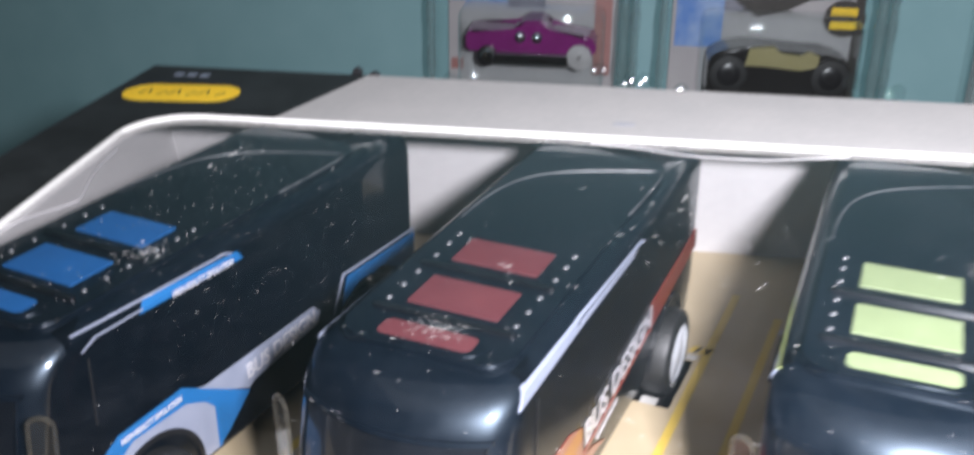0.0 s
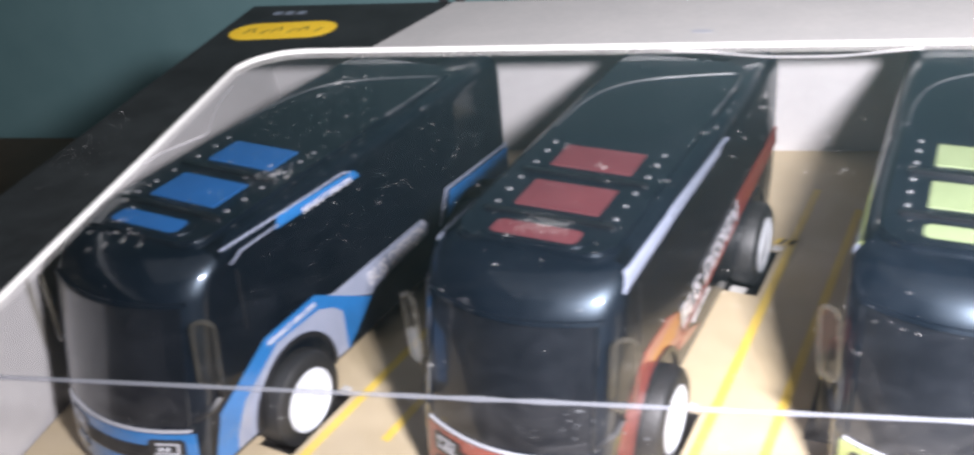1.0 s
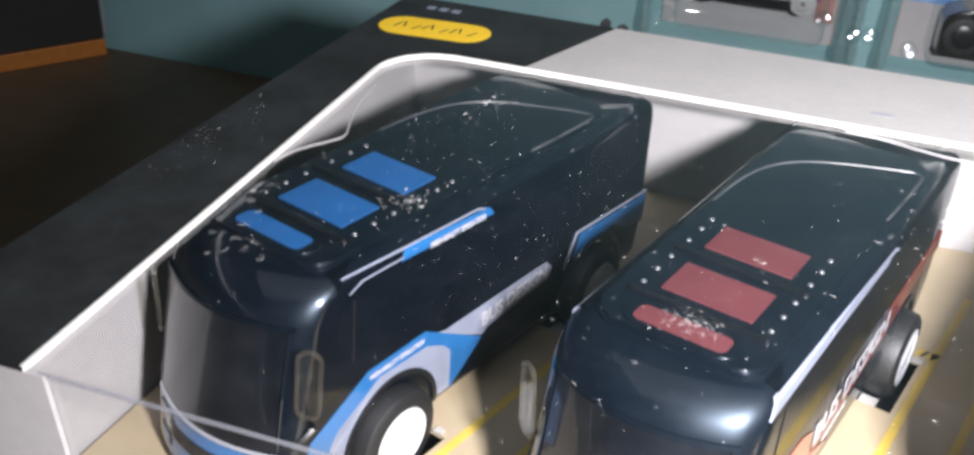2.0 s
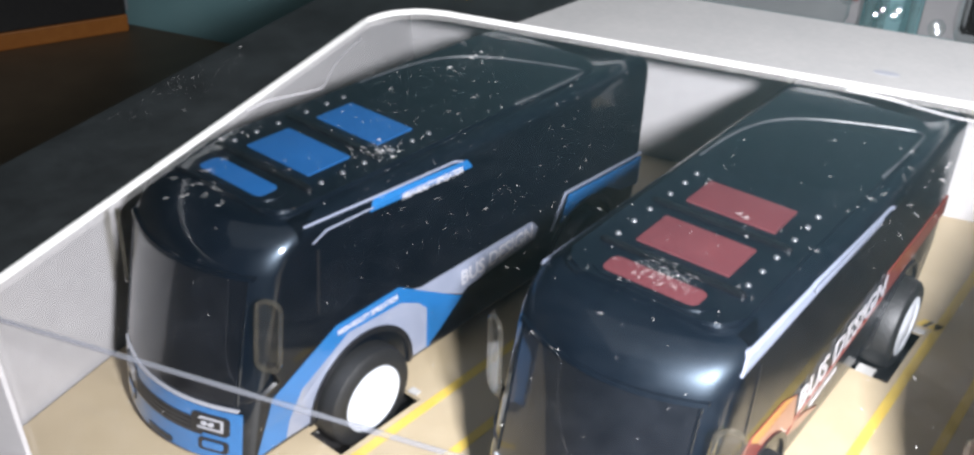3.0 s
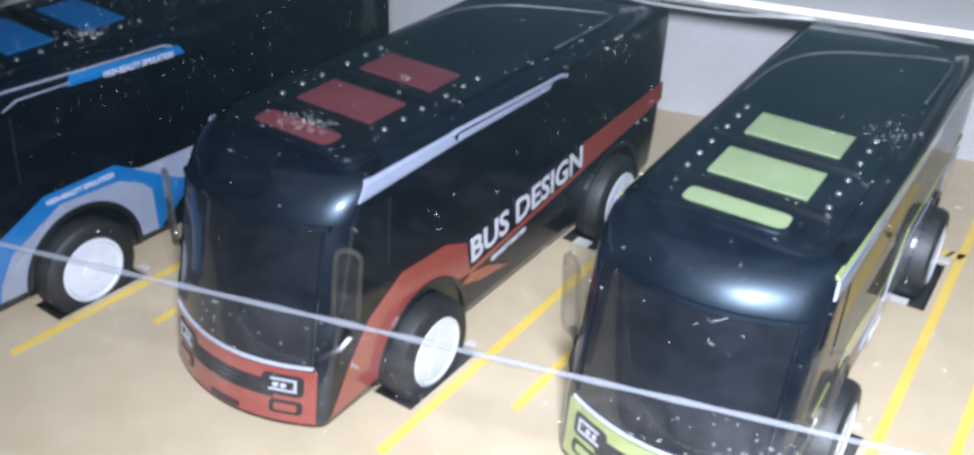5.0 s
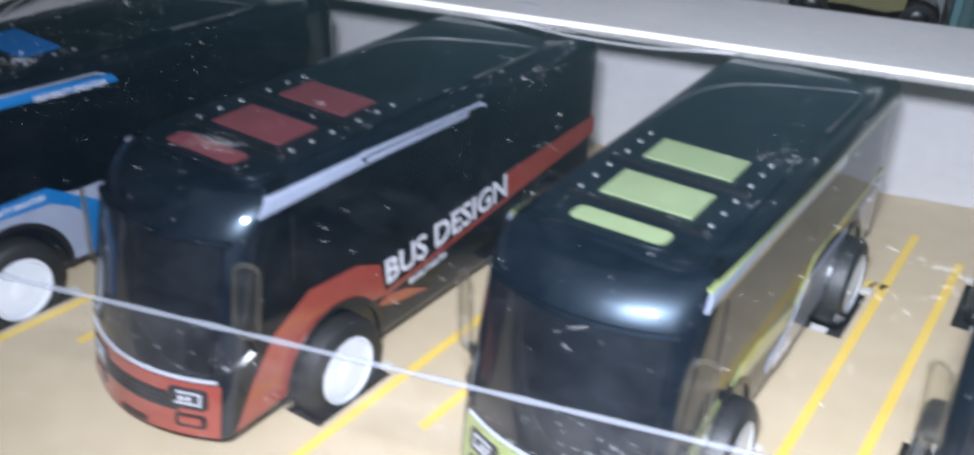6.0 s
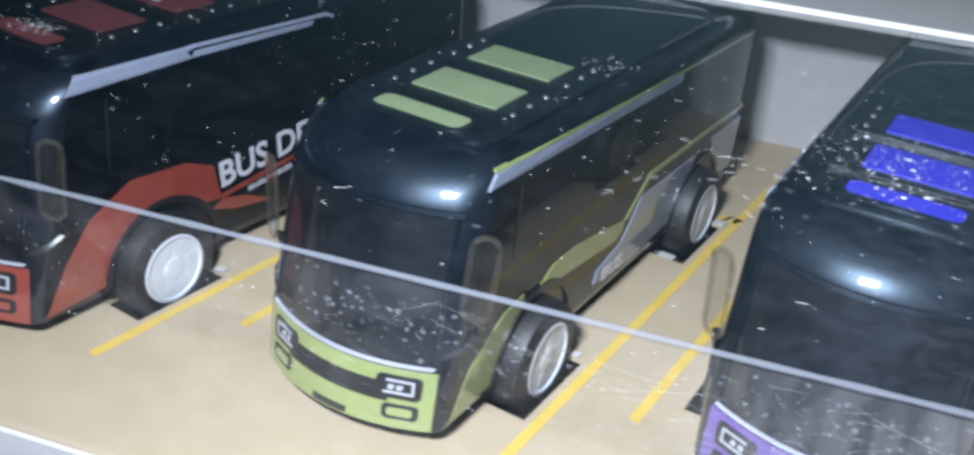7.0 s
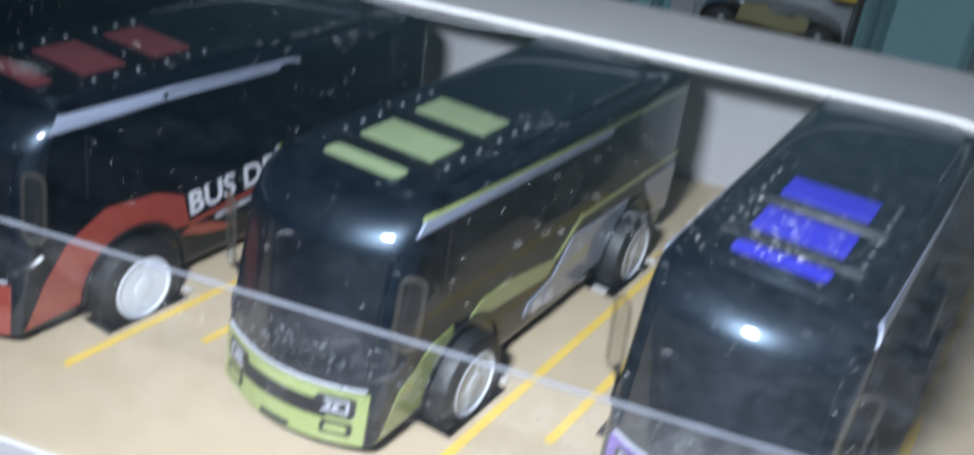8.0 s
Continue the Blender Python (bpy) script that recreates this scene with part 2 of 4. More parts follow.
BOX_PRINT = split_print("box_top_print", (0.008, 0.0095, 0.010), ((0.335, 0.33, 0.325), (0.39, 0.38, 0.37)))

# ---------------------------------------------------------------- mesh helpers


def part(name, bm, mat, parent=None, label="", smooth=False):
    me = bpy.data.meshes.new(name)
    bmesh.ops.recalc_face_normals(bm, faces=bm.faces)
    if smooth:
        for f in bm.faces:
            f.smooth = True
    bm.to_mesh(me)
    bm.free()
    if mat:
        me.materials.append(mat)
    ob = new(name, me)
    if smooth:
        me.set_sharp_from_angle(angle=radians(38))
    if parent:
        ob.parent = parent
    return tagged(ob, label)


def thing(name, m, label, category, group="", kind=""):
    ob = new(name)
    ob.empty_display_size = 0.01
    ob.matrix_world = m
    return tagged(ob, label, category, group, kind)


def box(bm, x0, x1, y0, y1, z0, z1, bevel=0.0):
    made = bmesh.ops.create_cube(bm, size=1, matrix=Matrix.Translation(((x0 + x1) / 2, (y0 + y1) / 2, (z0 + z1) / 2)) @ Matrix.Diagonal((x1 - x0, y1 - y0, z1 - z0, 1)))
    if bevel:
        vs = set(made["verts"])
        bmesh.ops.bevel(bm, geom=[e for e in bm.edges if e.verts[0] in vs and e.verts[1] in vs], offset=bevel, segments=2, affect="EDGES", profile=0.5)
    return bm


def slab(bm, pts, depth):
    """A plate: the outline pts (3D, flat), pushed along depth."""
    d = Vector(depth)
    a = [bm.verts.new(p) for p in pts]
    b = [bm.verts.new(Vector(p) + d) for p in pts]
    n = len(pts)
    bm.faces.new(a)
    bm.faces.new(b[::-1])
    for i in range(n):
        bm.faces.new((a[i], b[i], b[(i + 1) % n], a[(i + 1) % n]))
    return bm


def rounded(x0, x1, y0, y1, r, n=5):
    """The outline of a rounded rectangle in a plane."""
    out = []
    for cx, cy, a in ((x1 - r, y0 + r, -90), (x1 - r, y1 - r, 0), (x0 + r, y1 - r, 90), (x0 + r, y0 + r, 180)):
        for i in range(n + 1):
            t = radians(a + 90 * i / n)
            out.append((cx + r * math.cos(t), cy + r * math.sin(t)))
    return out


def lathe(bm, prof, n=40, axis="x"):
    """Turns the profile (along the axis, radius) about an axis."""
    rings = []
    for a, r in prof:
        ring = []
        for i in range(n):
            t = 2 * math.pi * i / n
            c, s = r * math.cos(t), r * math.sin(t)
            ring.append(bm.verts.new((a, c, s) if axis == "x" else (c, a, s) if axis == "y" else (c, s, a)))
        rings.append(ring)
    for p, q in zip(rings, rings[1:]):
        for i in range(n):
            bm.faces.new((p[i], p[(i + 1) % n], q[(i + 1) % n], q[i]))
    for ring in (rings[0], rings[-1]):
        bm.faces.new(ring)
    return bm


def letters(text, size, extrude=0.0):
    cu = bpy.data.curves.new("letters", "FONT")
    cu.body, cu.size, cu.extrude, cu.resolution_u, cu.offset = text, size, extrude, 3, size * 0.022
    ob = bpy.data.objects.new("letters", cu)
    scene.collection.objects.link(ob)
    dg = bpy.context.evaluated_depsgraph_get()
    dg.update()
    me = bpy.data.meshes.new_from_object(ob.evaluated_get(dg))
    bpy.data.objects.remove(ob)
    bpy.data.curves.remove(cu)
    bm = bmesh.new()
    bm.from_mesh(me)
    bpy.data.meshes.remove(me)
    return bm


# ---------------------------------------------------------------- room
WALL_Y, TABLE_Z = 0.43, -0.141


def plain(name, lims, mat, label, category):
    bm = box(bmesh.new(), *lims)
    return tagged(part(name, bm, mat), label, category, kind="structure")


plain("wall_north", (-1.2, 1.3, WALL_Y, WALL_Y + 0.08, -0.9, 1.5), TEAL, "teal painted wall behind the table", "wall")
plain("wall_south", (-1.2, 1.3, -1.38, -1.3, -0.9, 1.5), ROOM, "plain grey painted room wall", "wall")
plain("wall_west", (-1.28, -1.2, -1.38, WALL_Y + 0.08, -0.9, 1.5), ROOM, "plain grey painted room wall", "wall")
plain("wall_east", (1.3, 1.38, -1.38, WALL_Y + 0.08, -0.9, 1.5), ROOM, "plain grey painted room wall", "wall")
plain("ceiling", (-1.28, 1.38, -1.38, WALL_Y + 0.08, 1.5, 1.56), ROOM, "plain grey ceiling", "ceiling")
plain("floor", (-1.28, 1.38, -1.38, WALL_Y + 0.08, -0.96, -0.9), ROOM, "plain grey floor of the room", "floor")

table = thing("table", pose(0, 0, -0.9), "brown wooden table with a smooth top", "table")
part("tabletop", box(bmesh.new(), -0.75, 0.75, -0.35, 0.425, 0.729, 0.759, 0.003), WOOD, table)
for lx in (-0.7, 0.7):
    for ly in (-0.3, 0.38):
        part("leg", box(bmesh.new(), lx - 0.025, lx + 0.025, ly - 0.025, ly + 0.025, 0, 0.729), WOOD, table)

carton = thing("carton", pose(0.04, 0.03, TABLE_Z), "plain black cardboard carton lying under the display box", "box")
part("body", box(bmesh.new(), -0.128, 0.128, -0.075, 0.07, 0, 0.1342, 0.001), CARTON, carton)

# ---------------------------------------------------------------- the display box
X0, X1, Y0, YB, YT, ZB, ZT, TH = -0.098, 0.176, -0.0525, 0.1060, 0.0975, -0.0065, 0.0425, 0.0007
WX0, WX1, WY1, WZ0 = -0.0765, 0.1555, 0.0655, 0.0062
U = 0.007
BUSES = [(-0.0620, 0.0013, -19.2), (0.0, 0.0, -16.7), (0.0610, 0.0005, -14.4), (0.1221, 0.0029, -12.7)]
HUBS = ((-0.46, 0.56), (8.1, 0.56))
ARCHES = ((-0.3, 0.48), (8.35, 0.46))
SLOTS = ((-1.75, 0.85), (6.35, 9.1))

display = thing("display_box", pose(0, 0, 0), "black and white window box with clear film, holding four toy buses", "box")


def left_x(y):
    """The box narrows a little towards its back on this side."""
    return X0 + 0.0102 * (y - Y0) / (YT - Y0)


# top: a frame open to the front, with rounded inner corners
R = 0.013
inner = [(WX0, Y0)] + [(WX0 + R - R * math.cos(radians(a)), WY1 - R + R * math.sin(radians(a))) for a in range(0, 91, 10)]
inner += [(WX1 - R + R * math.sin(radians(a)), WY1 - R + R * math.cos(radians(a))) for a in range(0, 91, 10)] + [(WX1, Y0)]
top_pts = [(X0, Y0), (left_x(YT), YT), (X1, YT), (X1, Y0)] + inner[::-1]
bm = slab(bmesh.new(), [(x, y, ZT - TH) for x, y in top_pts], (0, 0, TH))
top_panel = part("top_panel", bm, BOX_PRINT, display, "printed top with a rounded window")
# white cut edge of the window
bm = bmesh.new()
prev = None
for i, (x, y) in enumerate(inner):
    nx, ny = (1, 0) if i == 0 else (-1, 0) if i == len(inner) - 1 else (0, -1)
    if 0 < i < len(inner) - 1:
        k = i - 1 if i <= 10 else i - 11
        a = radians(10 * k)
        nx, ny = (math.cos(a), -math.sin(a)) if i <= 10 else (-math.sin(a), -math.cos(a))
    w = 0.0003 + 0.00012 * math.sin(i * 2.3)
    row = [bm.verts.new((x + nx * p, y + ny * p, ZT + q)) for p, q in ((-0.0001, 0.00012), (w, 0.0001), (w, -TH - 0.0002), (-0.0001, -TH - 0.0002))]
    if prev:
        for j in range(4):
            bm.faces.new((prev[j], prev[(j + 1) % 4], row[(j + 1) % 4], row[j]))
    prev = row
part("cut_edge", bm, CUT_EDGE, top_panel, "white cut edge of the cardboard")

# front: a low frame under the fold
fr_pts = [(X0, ZB), (X1, ZB), (X1, ZT - TH), (WX1, ZT - TH), (WX1, WZ0 + 0.008)]
fr_pts += [(WX1 - 0.008 + 0.008 * math.cos(radians(a)), WZ0 + 0.008 - 0.008 * math.sin(radians(a))) for a in range(15, 91, 15)]
fr_pts += [(WX0 + 0.014 - 0.008 * math.sin(radians(a)), WZ0 + 0.008 - 0.008 * math.cos(radians(a))) for a in range(0, 91, 15)] + [(WX0 + 0.003, ZT - TH), (X0, ZT - TH)]
part("front_panel", slab(bmesh.new(), [(x, Y0, z) for x, z in fr_pts], (0, TH, 0)), WHITE_CARD, display, "white printed front frame of the window")
part("back_panel", slab(bmesh.new(), [(left_x(YB) + TH, YB, ZB), (X1 - TH, YB, ZB), (X1 - TH, YT - TH, ZT - TH), (left_x(YT) + TH, YT - TH, ZT - TH)], (0, TH, 0)), WHITE_CARD, display, "plain white inner back")
for at_y in (left_x, lambda y: X1 - TH):
    part("side_panel", slab(bmesh.new(), [(at_y(y), y, z) for y, z in ((Y0 + TH, ZB), (YB, ZB), (YT, ZT - TH), (Y0 + TH, ZT - TH))], (TH, 0, 0)), WHITE_CARD, display, "plain white inner side")
for sx, sz, sl, tilt in ((0.0380, 0.0250, 0.0016, 35), (0.0460, 0.0220, 0.0009, 60), (0.0445, 0.0172, 0.0012, 12), (-0.0005, 0.0268, 0.0012, -5)):
    c, q = math.cos(radians(tilt)), math.sin(radians(tilt))
    ring = [(-sl, 0.0), (-0.4 * sl, 0.0002), (sl, 0.0001), (0.3 * sl, -0.00018)]
    part("scuff", slab(bmesh.new(), [(sx + x * c - z * q, YB - 0.0085 * (sz + x * q + z * c - ZB) / (ZT - ZB) - 0.0001, sz + x * q + z * c) for x, z in ring], (0, -0.00005, 0)), SPOT, display, "small grey scuff on the white card")
part("base", slab(bmesh.new(), [(X0, Y0, ZB - TH), (X1, Y0, ZB - TH), (X1, YB, ZB - TH), (left_x(YB), YB, ZB - TH)], (0, 0, TH)), CARTON, display, "black base of the box")


def bus_pose(i):
    x, y, a = BUSES[i]
    return pose(x, y, 0.11 * U, 0, 0, a)


# the printed floor, with a slot for each wheel
bm = slab(bmesh.new(), [(X0 + 0.0017, Y0 + 0.0008, -0.0008), (X1 - 0.0008, Y0 + 0.0008, -0.0008), (X1 - 0.0008, YB - 0.0002, -0.0008), (left_x(YB) + 0.0016, YB - 0.0002, -0.0008)], (0, 0, 0.0008))
floor_card = part("floor_card", bm, TAN, display, "tan card printed with yellow parking lines, wheel slots cut through")
cut = bmesh.new()
for i in range(4):
    for ya, yb in SLOTS:
        for sx in (-1, 1):
            b = bmesh.new()
            box(b, sx * 2.42 * U - 0.56 * U, sx * 2.42 * U + 0.56 * U, ya * U, yb * U, -0.003, 0.003)
            b.transform(bus_pose(i))
            tmp = bpy.data.meshes.new("cut")
            b.to_mesh(tmp)
            b.free()
            cut.from_mesh(tmp)
            bpy.data.meshes.remove(tmp)
cutter = part("cutter", cut, None)
mod = floor_card.modifiers.new("slots", "BOOLEAN")
mod.operation, mod.object, mod.solver = "DIFFERENCE", cutter, "EXACT"
dg = bpy.context.evaluated_depsgraph_get()
dg.update()
holed = bpy.data.meshes.new_from_object(floor_card.evaluated_get(dg))
floor_card.modifiers.clear()
floor_card.data = holed
bpy.data.objects.remove(cutter)


def on_floor(i, pts, name, mat, parent, label=""):
    m = bus_pose(i)
    return part(name, slab(bmesh.new(), [(m @ Vector((x * U, y * U, 0.00003 - 0.11 * U))) for x, y in pts], (0, 0, 0.00006)), mat, parent, label)


for i in range(4):
    for xl, ya, yb in ((3.26, -3.15, 13.4), (4.76, -0.35, 12.4)):
        if i == 3 and xl > 4:
            continue
        w = 0.12
        on_floor(i, [(xl - w, ya), (xl + w, ya - 0.05), (xl + w, yb), (xl - w, yb)], "parking_line", YELLOW_LINE, floor_card)
    for k in range(4):
        xa, xb = 2.70 + k * 0.15, 2.70 + k * 0.15 + (0.17, 0.10)[k % 2]
        on_floor(i, [(xa, 9.45), (xb, 9.45), (xb + 0.12, 9.80), (xa + 0.12, 9.80)], "hazard_mark", (YELLOW_LINE, BLACK_LINE)[k % 2], floor_card)
for i in range(4):
    m = bus_pose(i)
    for sx in (-1, 1):
        for (xa, xb, ya, yb, z) in ((2.05, 2.5, 6.45, 7.15, -0.45), (2.6, 2.85, 0.8, 1.0, -0.08), (2.75, 3.05, 8.95, 9.2, -0.08)):
            pts = [(xa, ya), (xb, ya + 0.03), (xb, yb), (xa, yb)]
            part("slot_flap", slab(bmesh.new(), [m @ Vector((sx * x * U, y * U, z * U)) for x, y in pts], (0, 0, 0.0003)), TAN_EDGE, floor_card, "white torn flap at a wheel slot")
for ya, yb in ((-3.25, 12.5),):
    on_floor(0, [(-5.3, ya), (-4.96, ya), (-4.96, yb), (-5.3, yb)], "parking_line", YELLOW_LINE, floor_card)

# clear film, bent over the front edge
def film_sheet(name, prof, shift, mat, parent, label):
    bm = bmesh.new()
    ring = prof + [(y + dy, z + dz) for (y, z), (dy, dz) in zip(prof, shift)][::-1]
    cols = [[bm.verts.new((x, y, z)) for y, z in ring] for x in (WX0 - 0.004, WX1 + 0.004)]
    n = len(ring)
    for j in range(n):
        bm.faces.new((cols[0][j], cols[0][(j + 1) % n], cols[1][(j + 1) % n], cols[1][j]))
    bm.faces.new(cols[0])
    bm.faces.new(cols[1][::-1])
    ob = part(name, bm, mat, parent, label)
    ob.visible_shadow = False
    return ob


film = film_sheet("film", [(WY1 + 0.004, ZT - TH - 0.0002), (Y0 + 0.0012, ZT - TH - 0.0002), (Y0 + 0.0007, ZT - 0.0010)], ((0, -0.0001), (0, -0.0001), (0.0001, -0.0001)), FILM, display, "clear plastic window film, dusty, with some painted glare")
film_sheet("film_front", [(Y0 + 0.0009, ZT - 0.0011), (Y0 + 0.0009, 0.0035)], ((0.0001, 0), (0.0001, 0)), DUSTY_GLARE_FILM, film, "front of the film, dusty and scratched, with painted glare")
bm = bmesh.new()
lathe(bm, [(x, 0.00032 + 0.00005 * math.sin(x * 900) + 0.00005 * math.sin(x * 2310 + 1)) for x in np.linspace(WX0 + 0.002, WX1 - 0.002, 60)], 8)
bm.transform(Matrix.Translation((0, Y0 + 0.0006, ZT - 0.0009)))
part("crease", bm, CREASE, film, "whitened crease of the film", smooth=True)

# print on the top
ox, oy = -0.0737, 0.0785
bm = slab(bmesh.new(), [(ox + x, oy + y + 0.08 * x, ZT + 0.00003) for x, y in rounded(-0.0125, 0.0125, -0.0056, 0.0056, 0.0055, 8)], (0, 0, 0.00006))
logo = part("oval_mark", bm, LOGO, top_panel, "yellow oval print")
for k in range(9):
    x, tilt = ox - 0.0090 + 0.0021 * k, (0.0008, -0.0006, 0.0012)[k % 3]
    y = oy + 0.08 * (x - ox) + 0.0007 * math.sin(k * 2.1)
    part("mark_bar", slab(bmesh.new(), [(x, y - 0.0014, ZT + 0.0001), (x + 0.0004, y - 0.0013, ZT + 0.0001), (x + 0.0004 + tilt, y + 0.0016, ZT + 0.0001), (x + tilt, y + 0.0015, ZT + 0.0001)], (0, 0, 0.00005)), BLACK_LINE, logo)
for k in range(3):
    x = -0.0805 + 0.003 * k
    part("print_bar", slab(bmesh.new(), [(x, 0.0905, ZT + 0.00003), (x + 0.002, 0.0903, ZT + 0.00003), (x + 0.0022, 0.0925, ZT + 0.00003), (x + 0.0003, 0.0925, ZT + 0.00003)], (0, 0, 0.00005)), SILVER, top_panel)

bm = slab(bmesh.new(), [(0.0213 + 0.0024 * math.cos(radians(a)), 0.0730 + 0.0011 * math.sin(radians(a)), ZT + 0.00003) for a in range(0, 360, 24)], (0, 0, 0.00005))
part("spot", bm, SPOT, top_panel, "small grey printed spot")

# ---------------------------------------------------------------- buses


def front_y(x, z):
    y0 = np.interp(z, [0.3, 1.6, 4.7, 5.0, 5.2, 5.35, 5.48, 5.56, 5.6], [-4.27, -4.13, -3.50, -3.32, -3.13, -2.93, -2.67, -2.42, -2.1])
    return float(y0 + 0.14 * x * x)


def side_x(z):
    return float(np.interp(z, [0.3, 0.5, 1.6, 5.2, 5.38, 5.5, 5.57, 5.6], [2.14, 2.2, 2.25, 2.25, 2.21, 2.12, 2.0, 1.9]))


def body_ring(z):
    hw = side_x(z)
    rc = float(np.interp(z, [0.5, 2.0, 4.0, 5.0], [0.18, 0.24, 0.42, 0.52]))
    yb = float(np.interp(z, [0.3, 0.6, 5.0, 5.35, 5.5, 5.6], [11.0, 11.25, 11.2, 11.1, 10.95, 10.75]))
    right = [(x, front_y(x, z)) for x in np.linspace(0, hw - rc, 7)]
    ax, ay = right[-1]
    right += [(ax + rc * math.sin(radians(a)), ay + 0.14 * 2 * ax * rc * math.sin(radians(a)) + 0.75 * rc * (1 - math.cos(radians(a)))) for a in (20, 40, 60, 75, 90)]
    right += [(hw, y) for y in np.linspace(-2.0, 9.5, 6)]
    right += [(hw - 0.4 + 0.4 * math.cos(radians(a)), yb - 0.4 + 0.4 * math.sin(radians(a))) for a in (0, 22, 45, 68, 90)]
    right += [(0.8, yb), (0, yb)]
    return right + [(-x, y) for x, y in right[-2:0:-1]]


def front_patch(x0, x1, z0, z1, out=0.025, thick=0.04, n=8, m=3, shear=0.0):
    """A curved plate lying on the front of the bus."""
    bm = bmesh.new()
    grid = []
    for k in (0, 1):
        layer = []
        for j in range(m + 1):
            z = z0 + (z1 - z0) * j / m
            layer.append([bm.verts.new((x * U, (front_y(x, z) - out - (0 if k else -thick)) * U, (z + shear * x) * U)) for x in np.linspace(x0, x1, n + 1)])
        grid.append(layer)
    for k in (0, 1):
        for j in range(m):
            for i in range(n):
                bm.faces.new((grid[k][j][i], grid[k][j][i + 1], grid[k][j + 1][i + 1], grid[k][j + 1][i]))
    rim = [(0, i) for i in range(n)] + [(j, n) for j in range(m)] + [(m, i) for i in range(n, 0, -1)] + [(j, 0) for j in range(m, 0, -1)]
    for a, b in zip(rim, rim[1:] + rim[:1]):
        bm.faces.new((grid[0][a[0]][a[1]], grid[0][b[0]][b[1]], grid[1][b[0]][b[1]], grid[1][a[0]][a[1]]))
    return bm


def front_plate(pts, out=0.05, thick=0.05):
    """A thin plate with any outline, lying on the front; pts are (across, up) in order."""
    bm = bmesh.new()
    a = [bm.verts.new((x * U, (front_y(x, z) - out) * U, z * U)) for x, z in pts]
    b = [bm.verts.new((x * U, (front_y(x, z) - out + thick) * U, z * U)) for x, z in pts]
    n = len(pts)
    bm.faces.new(a)
    bm.faces.new(b[::-1])
    for i in range(n):
        bm.faces.new((a[i], b[i], b[(i + 1) % n], a[(i + 1) % n]))
    bmesh.ops.triangulate(bm, faces=bm.faces[:2])
    return bm


def side_plate(pts, side=1, out=0.02, thick=0.05):
    """A thin print on the bus's side, following its curve; pts are (along, up) in order."""
    bm = bmesh.new()
    if side < 0:
        pts = [(max(y, -2.0), z) for y, z in pts]
    bm.faces.new([bm.verts.new((0, y * U, z * U)) for y, z in pts])
    for cut_z in (5.2, 5.27, 5.33, 5.38, 5.42, 5.46):
        bmesh.ops.bisect_plane(bm, geom=bm.verts[:] + bm.edges[:] + bm.faces[:], plane_co=(0, 0, cut_z * U), plane_no=(0, 0, 1))
    for v in bm.verts:
        v.co.x = side * (side_x(v.co.z / U) + out) * U
    made = bmesh.ops.extrude_face_region(bm, geom=bm.faces[:])
    for v in made["geom"]:
        if isinstance(v, bmesh.types.BMVert):
            v.co.x -= side * thick * U
    return bm


def arc_band(cy, cz, r0, r1, a0, a1, n=16):
    """An arched band as an outline; degrees from straight back, over the top."""
    out = [(cy + r1 * math.cos(radians(a)), cz + r1 * math.sin(radians(a))) for a in np.linspace(a0, a1, n)]
    return out + [(cy + r0 * math.cos(radians(a)), cz + r0 * math.sin(radians(a))) for a in np.linspace(a1, a0, n)]


def side_text(text, size, y, z, slope, parent, mat, side=1, out=0.045, name="lettering", width=None):
    bm = letters(text, size * U, 0.004 * U)
    if width:
        w = max(v.co.x for v in bm.verts) - min(v.co.x for v in bm.verts)
        bmesh.ops.scale(bm, vec=(width * U / w, 1, 1), verts=bm.verts)
    turn = Matrix(((0, 0, 1, 0), (1, 0, 0, 0), (0, 1, 0, 0), (0, 0, 0, 1)))
    bm.transform(Matrix.Translation(((2.25 + out) * U, y * U, z * U)) @ Matrix.Rotation(radians(slope), 4, "X") @ turn)
    return part(name, bm, mat, parent)


